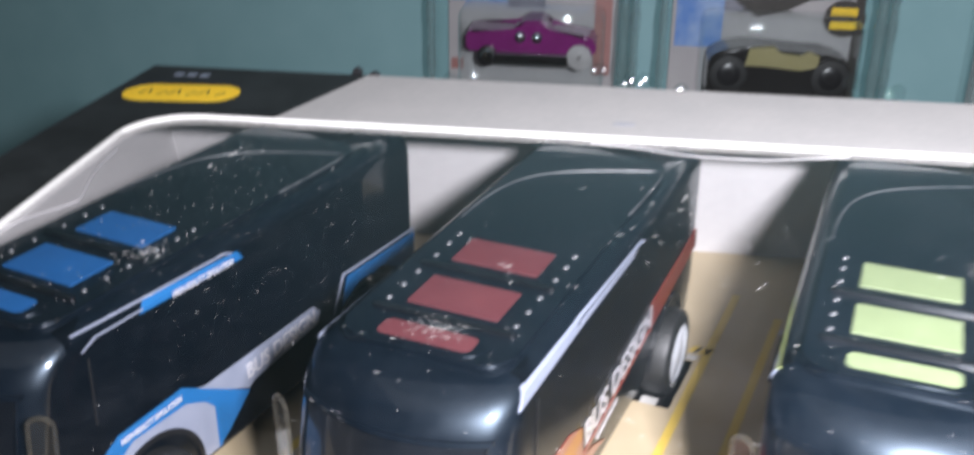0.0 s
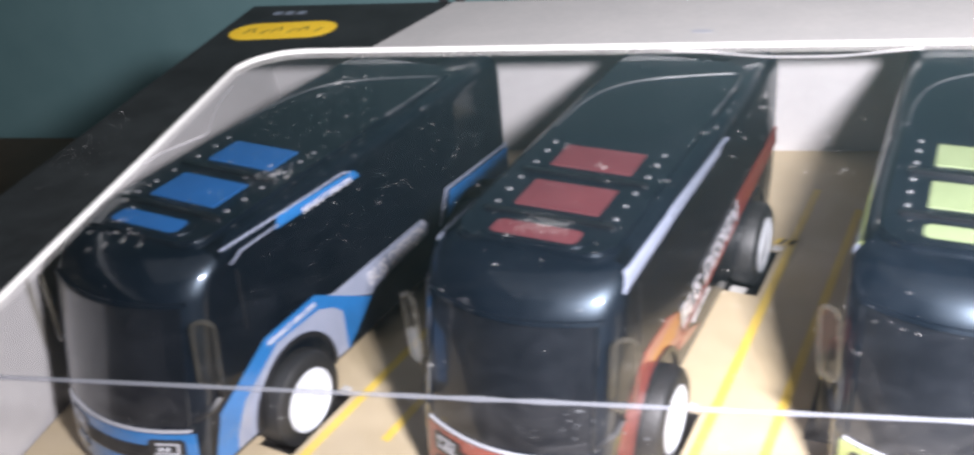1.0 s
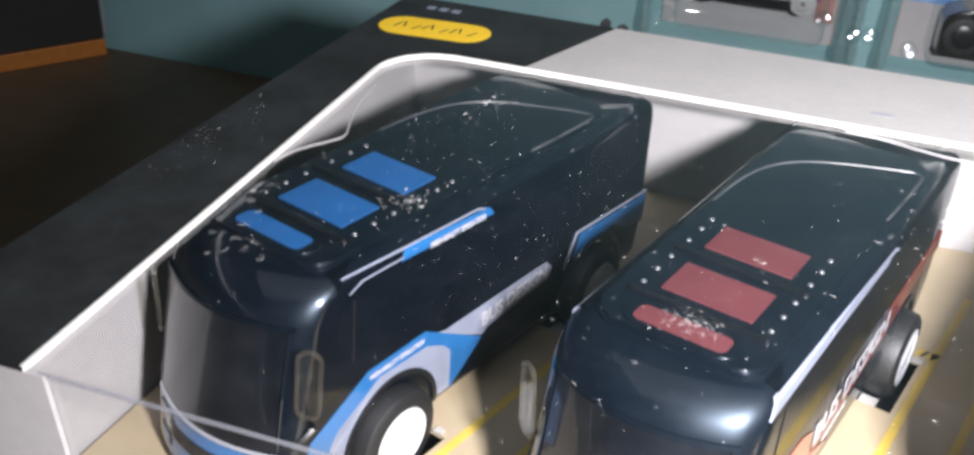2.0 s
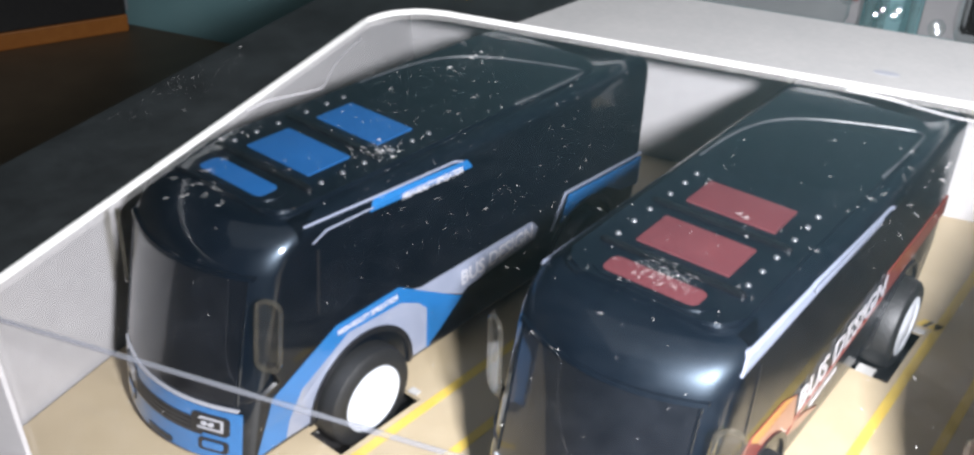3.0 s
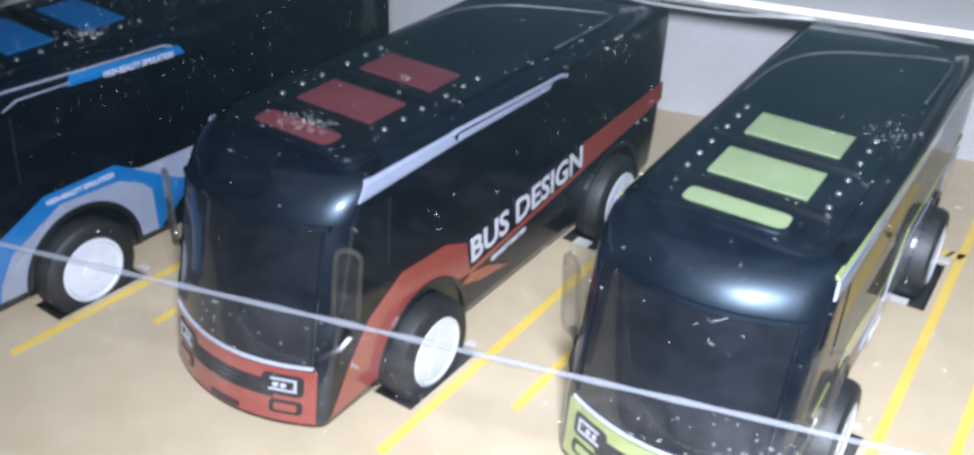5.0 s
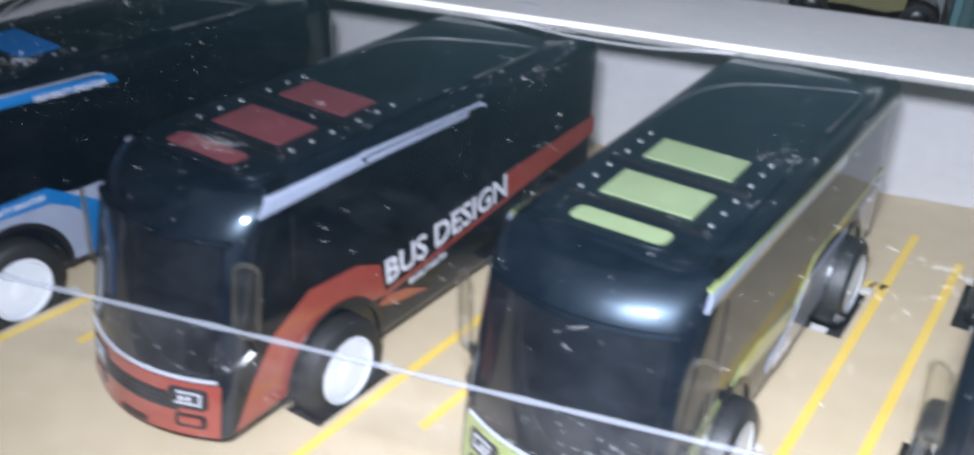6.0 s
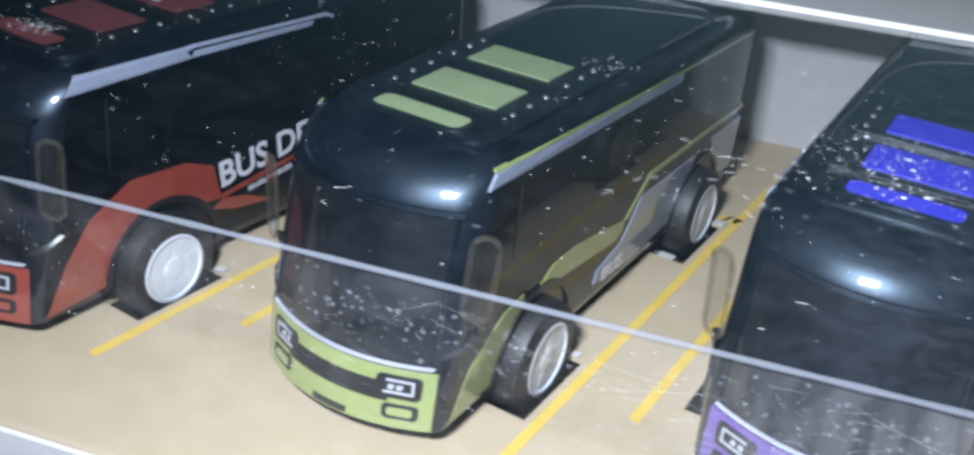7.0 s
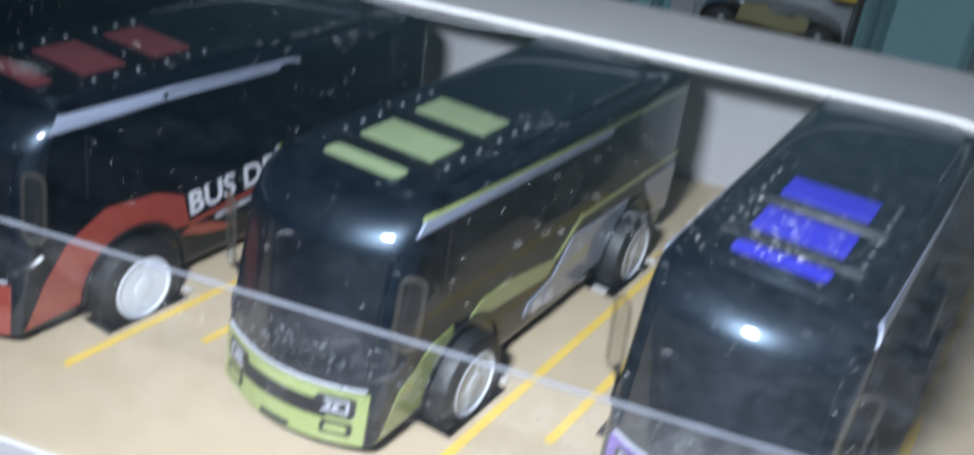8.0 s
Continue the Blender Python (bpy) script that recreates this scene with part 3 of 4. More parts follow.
def wheel(bus, sx, hy, hz):
    c = Matrix.Translation((sx * 2.3 * U, hy * U, hz * U)) @ Matrix.Diagonal((sx, 1, 1, 1))
    bm = lathe(bmesh.new(), [(-0.42 * U, 0.6 * U), (-0.42 * U, 1.1 * U), (-0.32 * U, 1.22 * U), (-0.1 * U, 1.25 * U), (0.2 * U, 1.25 * U), (0.35 * U, 1.21 * U), (0.43 * U, 1.10 * U), (0.44 * U, 0.86 * U), (0.36 * U, 0.84 * U), (0.30 * U, 0.8 * U)], 48)
    bm.transform(c)
    w = part("wheel", bm, RUBBER, bus, "black rubber tyre with a white hub", smooth=True)
    bm = lathe(bmesh.new(), [(0.1 * U, 0.3 * U), (0.34 * U, 0.83 * U), (0.44 * U, 0.83 * U), (0.45 * U, 0.80 * U), (0.45 * U, 0.75 * U), (0.411 * U, 0.72 * U), (0.409 * U, 0.30 * U), (0.43 * U, 0.26 * U), (0.44 * U, 0.10 * U)], 40)
    for k in range(6):
        a = radians(60 * k + 12)
        b = bmesh.new()
        box(b, 0.36 * U, 0.4155 * U, 0.2 * U, 0.75 * U, -0.12 * U, 0.12 * U)
        b.transform(Matrix.Rotation(a, 4, "X"))
        me = bpy.data.meshes.new("spoke")
        b.to_mesh(me)
        b.free()
        bm.from_mesh(me)
        bpy.data.meshes.remove(me)
    bm.transform(c)
    part("hub", bm, HUB, w, "white plastic hub")


def tube(bm, pts, r, closed=False, n=6):
    """A round bar along the points."""
    pts = [Vector(p) for p in pts]
    rings, count = [], len(pts)
    for k, p in enumerate(pts):
        a, b = (pts[k - 1], pts[(k + 1) % count]) if closed else (pts[max(k - 1, 0)], pts[min(k + 1, count - 1)])
        q = (b - a).to_track_quat("Z", "Y")
        rings.append([bm.verts.new(p + q @ Vector((r * math.cos(2 * math.pi * i / n), r * math.sin(2 * math.pi * i / n), 0))) for i in range(n)])
    pairs = list(zip(rings, rings[1:] + rings[:1] if closed else rings[1:]))
    for p, q in pairs:
        for i in range(n):
            bm.faces.new((p[i], p[(i + 1) % n], q[(i + 1) % n], q[i]))
    if not closed:
        bm.faces.new(rings[0][::-1])
        bm.faces.new(rings[-1])
    return bm


def smooth_line(pts, n=8):
    """Points along a curve through pts (Catmull-Rom)."""
    pts = [Vector(p) for p in pts]
    out = []
    for k in range(len(pts) - 1):
        a, b, c, d = pts[max(k - 1, 0)], pts[k], pts[k + 1], pts[min(k + 2, len(pts) - 1)]
        for t in (q / n for q in range(n)):
            out.append(0.5 * (2 * b + (c - a) * t + (2 * a - 5 * b + 4 * c - d) * t * t + (3 * b - a - 3 * c + d) * t ** 3))
    return out + [pts[-1]]


def mirror(bus, sx):
    turn = Matrix.Translation((sx * 2.46 * U, -3.1 * U, 3.62 * U)) @ Matrix.Rotation(radians(sx * 30), 4, "Z") @ Matrix.Rotation(radians(sx * 4), 4, "Y")
    ring = rounded(-0.25, 0.25, -0.86, 0.86, 0.22, 5)
    bm = slab(bmesh.new(), [(x * U, -0.035 * U, z * U) for x, z in ring], (0, 0.07 * U, 0))
    bm.transform(turn)
    mi = part("mirror", bm, SMOKE, bus, "clear plastic wing mirror")
    mi.visible_shadow = False
    bm = tube(bmesh.new(), [(x * U, 0, z * U) for x, z in ring], 0.055 * U, True)
    bm.transform(turn)
    part("mirror_rim", bm, RIM, mi, "rounded clear rim", smooth=True)
    way = [(1.80, -3.52, 1.86), (2.05, -3.40, 1.96), (2.26, -3.15, 2.10), (2.33, -2.85, 2.28), (2.38, -3.0, 2.8)]
    part("arm", tube(bmesh.new(), [(sx * x * U, y * U, z * U) for x, y, z in way], 0.085 * U), TRIM, mi, "black bracket", smooth=True)


def roof_plate(x0, x1, y0, y1, r, z0, z1, bevel=0.03):
    bm = slab(bmesh.new(), [(x * U, y * U, z0 * U) for x, y in rounded(x0, x1, y0, y1, r, 6)], (0, 0, (z1 - z0) * U))
    if bevel:
        bmesh.ops.bevel(bm, geom=[e for e in bm.edges if min(e.verts[0].co.z, e.verts[1].co.z) > (z1 - 1e-4) * U], offset=bevel * U, segments=2, affect="EDGES")
    return bm


def base_bus(i, panel, paint, label):
    bus = thing("toy_bus", bus_pose(i), label, "toy bus", "toy buses in the box")
    # body
    bm = bmesh.new()
    rings = [[bm.verts.new((x * U, y * U, z * U)) for x, y in body_ring(z)] for z in (0.34, 0.5, 1.6, 3.2, 4.7, 4.85, 5.0, 5.1, 5.2, 5.28, 5.35, 5.42, 5.48, 5.53, 5.57, 5.6)]
    n = len(rings[0])
    for p, q in zip(rings, rings[1:]):
        for k in range(n):
            bm.faces.new((p[k], p[(k + 1) % n], q[(k + 1) % n], q[k]))
    bm.faces.new(rings[0][::-1])
    bm.faces.new(rings[-1])
    body = part("body", bm, BLACK, bus, "glossy black plastic body", smooth=True)
    body.data.materials.append(BLACK_SIDE)
    for f in body.data.polygons:
        f.material_index = int(abs(f.normal.x) > 0.97)
    part("chassis", box(bmesh.new(), -1.9 * U, 1.9 * U, -3.3 * U, 10.4 * U, 0.1 * U, 0.36 * U, 0.03 * U), TRIM, bus, "black chassis")
    # roof: raised panel, coloured hatches, ribs, rivets
    roof = part("roof_panel", roof_plate(-1.82, 1.82, -2.2, 9.15, 0.55, 5.56, 5.72, 0.07), BLACK, bus, "raised black roof panel", smooth=True)
    ridge = [(-1.78, 3.6), (-1.74, 4.8), (-1.55, 5.9), (-1.15, 6.7), (-0.5, 7.3), (0.5, 7.85), (1.4, 8.25), (1.72, 8.3), (1.84, 8.0), (1.84, 6.6), (1.80, 5.4)]
    part("roof_ridge", tube(bmesh.new(), smooth_line([(x * U, y * U, 5.712 * U) for x, y in ridge], 5), 0.042 * U), GREY_RIDGE, roof, "grey raised line on the roof", smooth=True)
    part("front_step", roof_plate(-1.3, 1.3, -2.1, -1.15, 0.4, 5.6, 5.745, 0.05), BLACK, roof, smooth=True)
    for ya, yb, r in ((-1.95, -1.37, 0.15), (-0.61, 0.61, 0.02), (1.45, 2.58, 0.02)):
        part("hatch", roof_plate(-1.0, 1.0, ya, yb, r, 5.7, 5.748, 0.008), panel, roof, "coloured roof hatch")
    for yy in (-1.02, 1.03):
        part("rib", roof_plate(-1.55, 1.55, yy - 0.075, yy + 0.075, 0.07, 5.7, 5.80, 0.045), RIB_BLACK, roof, "raised glossy bar", smooth=True)
    for sx in (-1, 1):
        for yy in (-0.62, 0.0, 0.64, 1.5, 2.15, 2.7):
            bm = lathe(bmesh.new(), [(5.7 * U, 0.075 * U), (5.75 * U, 0.062 * U), (5.775 * U, 0.03 * U)], 10, "z")
            bm.transform(Matrix.Translation((sx * 1.4 * U, yy * U, 0)))
            part("rivet", bm, SCREW, roof, smooth=True)
    # front
    part("windscreen", front_patch(-1.84, 1.84, 1.82, 4.62, 0.02, 0.05, 12, 6), BLACK_GLASS, body, "dark curved windscreen", smooth=True)
    part("brow", front_patch(-1.98, 1.98, 4.65, 4.74, 0.075, 0.12, 16, 1), BLACK, body, "thin ridge over the windscreen")
    for sx in (-1, 1):
        edge = [(sx * (1.88 + 0.05 * q), front_y(1.88 + 0.05 * q, z) - 0.01, z) for q, z in ((0.6, 1.84), (0.3, 2.6), (0.1, 3.4), (0.0, 4.1), (0.0, 4.64))]
        part("pillar_edge", tube(bmesh.new(), smooth_line([(x * U, y * U, z * U) for x, y, z in edge], 4), 0.035 * U), BLACK, body, "thin raised edge of the windscreen", smooth=True)
    for sx in (-1, 1):
        part("door_seam", side_plate([(-1.62, 3.3), (-1.56, 3.3), (-1.5, 4.85), (-1.56, 4.85)], sx, 0.02), TRIM, body, "thin upright door seam")
    bumper = part("bumper", front_patch(-2.02, 2.02, 0.36, 1.62, 0.03, 0.06, 12, 4), paint, body, "painted front bumper", smooth=True)
    part("silver_strip", front_patch(-1.95, 1.95, 1.685, 1.73, 0.06, 0.07, 16, 1), HUB_PRINT, body, "thin bright strip under the windscreen")
    part("grille", front_patch(-1.2, 1.2, 0.92, 1.32, 0.045, 0.05, 10, 1), TRIM, bumper, "black grille")
    part("plate_recess", front_patch(-0.4, 0.4, 0.40, 0.53, 0.045, 0.04, 4, 1), TRIM, bumper, "small dark recess")
    for k in range(3):
        part("grille_bar", front_patch(-0.95, 0.95, 0.99 + 0.11 * k, 1.03 + 0.11 * k, 0.065, 0.05, 8, 1), TRIM, bumper)
    for sx in (-1, 1):
        hl = part("headlight", front_plate([(sx * x, z) for x, z in rounded(0.96, 1.80, 1.00, 1.50, 0.11, 4)], 0.055, 0.06), TRIM, body, "dark headlight with a pale bracket")
        for xa, xb, za, zb in ((1.16, 1.68, 1.365, 1.41), (1.63, 1.68, 1.155, 1.365), (1.12, 1.68, 1.11, 1.155)):
            part("reflector", front_plate([(sx * x, z) for x, z in ((xa, za), (xb, za), (xb, zb), (xa, zb))], 0.07, 0.05), HUB_PRINT, hl)
        for xa in (1.20, 1.36):
            part("reflector", front_plate([(sx * x, z) for x, z in rounded(xa, xa + 0.11, 1.20, 1.30, 0.03, 2)], 0.07, 0.05), HUB_PRINT, hl)
        fog = part("fog_light", front_plate([(sx * x, z) for x, z in rounded(1.12, 1.78, 0.56, 0.88, 0.09, 4)], 0.05, 0.05), TRIM, body, "small dark framed fog light")
        part("lens", front_plate([(sx * x, z) for x, z in rounded(1.22, 1.68, 0.635, 0.805, 0.05, 3)], 0.06, 0.03), paint, fog)
        mirror(bus, sx)
        for hy, hz in HUBS:
            wheel(bus, sx, hy, hz)
        for hy, hz in ARCHES:
            bm = side_plate(arc_band(hy, hz, 1.5, 1.64, -4, 184, 24), sx, 0.06, 0.1)
            part("wheel_arch", bm, TRIM, body, "black wheel arch lip")
    return bus, body


def paint(name, c):
    return material(name, c, tuple(min(1, v * 1.2 + 0.005) for v in c), 0.3, scale=700, rough2=0.38, coat=1.0)


RED = paint("red_paint", (0.185, 0.032, 0.023))
DARK_RED = material("matt_dark_red_print", (0.080, 0.019, 0.024), (0.106, 0.027, 0.031), 0.55, scale=1800)
BLUE = paint("blue_paint", (0.008, 0.105, 0.28))
BLUE_HATCH = material("matt_blue_print", (0.006, 0.075, 0.22), (0.009, 0.095, 0.27), 0.5, scale=1800)
GREEN = paint("lime_paint", (0.195, 0.232, 0.078))
LIME_HATCH = material("matt_lime_print", (0.150, 0.192, 0.098), (0.188, 0.235, 0.125), 0.55, scale=1800)
PURPLE = paint("purple_paint", (0.085, 0.048, 0.21))
VIOLET_HATCH = material("violet_print", (0.026, 0.024, 0.36), (0.036, 0.033, 0.44), 0.45, scale=1800)

FY, FZ = ARCHES[0]

# blue bus
bus, body = base_bus(0, BLUE_HATCH, BLUE, "black toy bus with blue trim and silver banner, in the box")
for side in (1, -1):
    part("side_print", side_plate([(-1.8, 5.475), (2.7, 5.325), (2.95, 5.235), (2.95, 5.205), (2.65, 5.285), (-1.8, 5.442)], side), SILVER, body)
    part("side_print", side_plate([(-1.63, 5.05), (-1.27, 5.20), (0.05, 5.18), (0.05, 5.215), (-1.3, 5.235), (-1.68, 5.06)], side), SILVER, body)
    part("side_print", side_plate([(-0.05, 5.12), (3.3, 4.95), (3.1, 5.2), (0.1, 5.38)], side, 0.015), BLUE, body, "bright blue bar")
    bend = [(-2.62, 0.5), (-2.52, 0.95), (-2.15, 1.6), (-0.75, 2.36), (0.9, 2.3), (1.5, 2.0), (1.8, 1.7), (1.88, 0.45)]
    part("side_print", side_plate([(-3.42, 0.45), (-2.95, 1.8), (-1.1, 2.72), (0.85, 2.76), (3.1, 1.4), (1.98, 0.42)] + bend[::-1], side, 0.014), BLUE, body, "blue band round the front wheel")
    part("side_print", side_plate(bend + [(FY + 1.62 * math.cos(radians(a)), FZ + 1.62 * math.sin(radians(a))) for a in np.linspace(0, 180, 20)], side, 0.018), SILVER, body, "silver band round the wheel")
    part("side_print", side_plate([(1.05, 2.55), (3.1, 1.45), (3.3, 1.58), (6.05, 1.78), (6.15, 2.08), (5.85, 2.36), (1.6, 2.4)], side, 0.012), SILVER, body, "silver banner")
    part("side_print", side_plate([(7.2, 1.75), (7.5, 2.52), (11.1, 2.36), (11.1, 1.45), (10.2, 1.6), (9.3, 2.05), (7.9, 2.0)], side), BLUE, body, "blue rear band")
    part("side_print", side_plate([(6.74, 1.67), (6.82, 1.67), (7.34, 2.6), (11.1, 2.46), (11.1, 2.52), (7.28, 2.68)], side, 0.024), SILVER, body)
side_text("BUS DESIGN", 0.58, 3.0, 1.76, 2.5, body, WHITE_PRINT, width=2.85)
side_text("HIGH-REALITY SIMULATION", 0.22, 0.9, 5.05, -2.5, body, WHITE_PRINT, width=2.0)
side_text("HIGH-REALITY SIMULATION", 0.2, -1.1, 2.47, 0.5, body, WHITE_PRINT, width=1.85)

# red bus
bus, body = base_bus(1, DARK_RED, RED, "black toy bus with red trim and white lettering, in the box")
for side in (1, -1):
    part("side_print", side_plate([(-2.45, 5.12), (0.75, 5.16), (0.55, 5.42), (-2.15, 5.46)], side), SILVER, body, "silver stripe below the roof")
    part("side_print", side_plate([(0.62, 5.32), (0.85, 5.36), (5.0, 5.22), (5.25, 5.12), (5.32, 5.18), (5.05, 5.3), (0.8, 5.43), (0.55, 5.42)], side), SILVER, body)
    part("side_print", side_plate([(0.75, 5.16), (4.5, 5.08), (4.6, 5.2), (0.85, 5.3)], side, 0.012), SILVER, body)
    arch = [(FY + 1.62 * math.cos(radians(a)), FZ + 1.62 * math.sin(radians(a))) for a in np.linspace(42, 178, 16)]
    part("side_print", side_plate([(-3.42, 0.42), (-2.86, 1.5), (-2.2, 2.3), (-1.1, 2.85), (0.44, 2.75), (1.22, 2.42), (1.42, 1.5)] + arch, side), RED, body, "red band over the front wheel")
    part("side_print", side_plate([(6.45, 2.85), (6.62, 2.05), (11.1, 2.5), (11.05, 3.05)], side, 0.02), RED, body, "red flash towards the rear")
    part("side_print", side_plate([(1.42, 1.6), (1.45, 1.48), (6.62, 2.02), (6.6, 2.12)], side, 0.022), RED, body)
    part("side_print", side_plate([(1.15, 1.3), (1.9, 1.05), (3.15, 0.85), (2.2, 1.3), (1.5, 1.46)], side, 0.02), RED, body)
side_text("BUS DESIGN", 0.92, 1.36, 1.80, 4.8, body, WHITE_PRINT, width=5.05)
side_text("HIGH-REALITY SIMULATION", 0.2, 2.25, 1.38, 5.5, body, WHITE_PRINT, width=1.5)

# lime bus
bus, body = base_bus(2, LIME_HATCH, GREEN, "black toy bus with lime green trim, in the box")
for side in (1, -1):
    part("side_print", side_plate([(-2.75, 5.18), (5.9, 4.85), (5.9, 5.05), (-2.45, 5.40)], side), SILVER, body, "silver stripe below the roof")
    part("side_print", side_plate([(-2.45, 5.42), (5.9, 5.07), (10.8, 4.9), (10.8, 4.98), (5.9, 5.14), (-2.4, 5.47)], side, 0.014), GREEN, body)
    arch = [(FY + 1.62 * math.cos(radians(a)), FZ + 1.62 * math.sin(radians(a))) for a in np.linspace(112, 178, 10)]
    part("side_print", side_plate([(-3.42, 0.42), (-2.86, 1.45), (-1.75, 2.14), (-1.0, 2.24)] + arch, side), GREEN, body, "lime front wing")
    part("side_print", side_plate([(-0.3, 2.13), (0.6, 1.88), (3.3, 1.62), (3.62, 1.78), (3.7, 2.02), (1.2, 2.42), (0.2, 2.4)], side), GREEN, body, "lime band")
    part("side_print", side_plate([(3.65, 2.0), (3.85, 1.98), (4.95, 2.72), (11.1, 2.66), (11.1, 2.78), (4.85, 2.86)], side), GREEN, body)
    part("side_print", side_plate([(2.44, 0.82), (4.5, 0.55), (7.01, 0.75), (7.89, 2.26), (4.54, 2.33), (3.7, 1.45), (2.55, 1.15)], side, 0.024), SILVER, body, "silver panel")
    part("side_print", side_plate([(8.9, 2.4), (9.95, 0.98), (11.1, 0.8), (11.1, 2.4)], side, 0.024), SILVER, body)
side_text("BUS", 0.5, 2.7, 0.80, -1, body, WHITE_PRINT, out=0.05, width=1.1)

# violet bus
bus, body = base_bus(3, VIOLET_HATCH, PURPLE, "black toy bus with violet trim, in the box")
for side in (1, -1):
    part("side_print", side_plate([(-2.45, 5.12), (5.2, 5.1), (5.0, 5.3), (-2.15, 5.46)], side), SILVER, body, "silver stripe below the roof")
    part("side_print", side_plate([(-3.3, 0.5), (-2.3, 0.5), (-2.25, 1.0), (-2.1, 1.6), (-2.85, 1.65), (-3.15, 1.3)], side, 0.015), PURPLE, body, "purple front wing")
    part("side_print", side_plate(arc_band(FY, FZ, 1.72, 2.45, 55, 160, 16), side), PURPLE, body, "purple band over the front wheel")

# ---------------------------------------------------------------- things behind


CAR_ONE = [(-0.5, 0.16), (-0.5, 0.40), (-0.47, 0.43), (-0.12, 0.43), (-0.06, 0.56), (0.10, 0.57), (0.14, 0.44), (0.42, 0.40), (0.5, 0.34), (0.5, 0.16)]
CAR_TWO = [(-0.5, -0.06), (-0.5, 0.36), (-0.42, 0.46), (-0.25, 0.52), (0.30, 0.46), (0.42, 0.42), (0.5, 0.34), (0.5, -0.06)]


def packaged_car(x, w, h, mats, prof, length, at, label):
    """Backing card, clear protector with ribs, clear blister, and the car in it. mats: card, art, car."""
    low, art, car = mats
    holder = thing("packaged_toy_car", pose(x, WALL_Y - 0.002, -0.066), label, "toy car", "packaged cars on the wall")
    card = part("card", box(bmesh.new(), -w / 2, w / 2, -0.0012, -0.0002, 0, h, 0.0004), low, holder, "printed backing card")
    bm = slab(bmesh.new(), [(-w / 2 + 0.002, -0.0018, h - 0.003), (-w / 2 + 0.002, -0.0018, 0.050), (-0.1 * w, -0.0018, 0.049), (0.15 * w, -0.0018, 0.056), (w / 2 - 0.003, -0.0018, 0.058), (w / 2 - 0.003, -0.0018, h - 0.003)], (0, 0.0004, 0))
    part("card_print", bm, art, card, "coloured print on the card")
    bm = box(bmesh.new(), -w / 2 - 0.006, w / 2 + 0.010, -0.034, -0.001, -0.004, h + 0.004, 0.004)
    shell = part("protector", bm, SHELL, holder, "clear plastic protector", smooth=True)
    shell.visible_shadow = False
    for px, r in ((-w / 2 - 0.005, 0.0022), (w / 2 + 0.0035, 0.0028), (w / 2 + 0.009, 0.0022)):
        bm = lathe(bmesh.new(), [(zz, r * (1 + 0.18 * math.sin(zz * 300))) for zz in np.linspace(-0.003, h, 20)], 10, "z")
        bm.transform(Matrix.Translation((px, -0.027, 0)))
        part("clear_rib", bm, RIB, shell, smooth=True)
    bm = box(bmesh.new(), at[0] - length * 0.56, at[0] + length * 0.56, -0.030, -0.0022, 0.006, 0.052, 0.005)
    blister = part("blister", bm, SHELL, holder, "clear blister over the car", smooth=True)
    blister.visible_shadow = False
    # added lens-shaped bumps, tilted up to send back the torch as glints
    for px, pz in ((w / 2 - 0.0075, 0.0240), (w / 2 + 0.0075, 0.0185), (w / 2 + 0.0150, 0.0195), (-w / 2 + 0.006, 0.0150)):
        bm = bmesh.new()
        bmesh.ops.create_uvsphere(bm, u_segments=20, v_segments=12, radius=1)
        bm.transform(Matrix.Translation((px, -0.0335, pz)) @ Matrix.Rotation(radians(-17), 4, "X") @ Matrix.Diagonal((0.0042, 0.00032, 0.0044, 1)))
        part("glint_bump", bm, SHELL, shell, "clear bump added to catch a glint", smooth=True).visible_shadow = False
    L = length
    bm = slab(bmesh.new(), [(at[0] + px * L, -0.027, at[1] + pz * L * 0.62) for px, pz in prof], (0, 0.022, 0))
    bmesh.ops.bevel(bm, geom=list(bm.edges), offset=0.0014, segments=2, affect="EDGES")
    b = part("car_body", bm, car, holder, smooth=True)
    return holder, card, b, L, at


def car_wheels(b, L, at, r, xs, rim, tyre):
    for px in xs:
        bm = lathe(bmesh.new(), [(-0.0295, r * 0.6), (-0.0290, r * 0.98), (-0.0285, r), (-0.024, r)], 24, "y")
        bm.transform(Matrix.Translation((at[0] + px * L, 0, at[1] + r * 0.95)))
        wl = part("car_wheel", bm, tyre, b, smooth=True)
        bm = lathe(bmesh.new(), [(-0.0300, r * 0.2), (-0.0299, r * 0.55), (-0.0292, r * 0.68)], 20, "y")
        bm.transform(Matrix.Translation((at[0] + px * L, 0, at[1] + r * 0.95)))
        part("car_rim", bm, rim, wl, smooth=True)


PALE = material("pale_grey_card_print", (0.36, 0.34, 0.35), (0.45, 0.43, 0.43), 0.4, scale=60)
BLUE_ART = material("blue_card_print", (0.03, 0.16, 0.5), (0.35, 0.45, 0.6), 0.4, scale=120)
MAGENTA = material("magenta_metal_paint", (0.16, 0.012, 0.12), (0.22, 0.02, 0.16), 0.2, scale=200, coat=0.6)
CHROME = material("chrome", (0.8, 0.8, 0.82), (0.7, 0.7, 0.72), 0.12, scale=200, metal=1.0)
CAR_BLACK = material("black_metal_paint", (0.012, 0.012, 0.012), (0.02, 0.02, 0.02), 0.2, scale=200, coat=0.5)
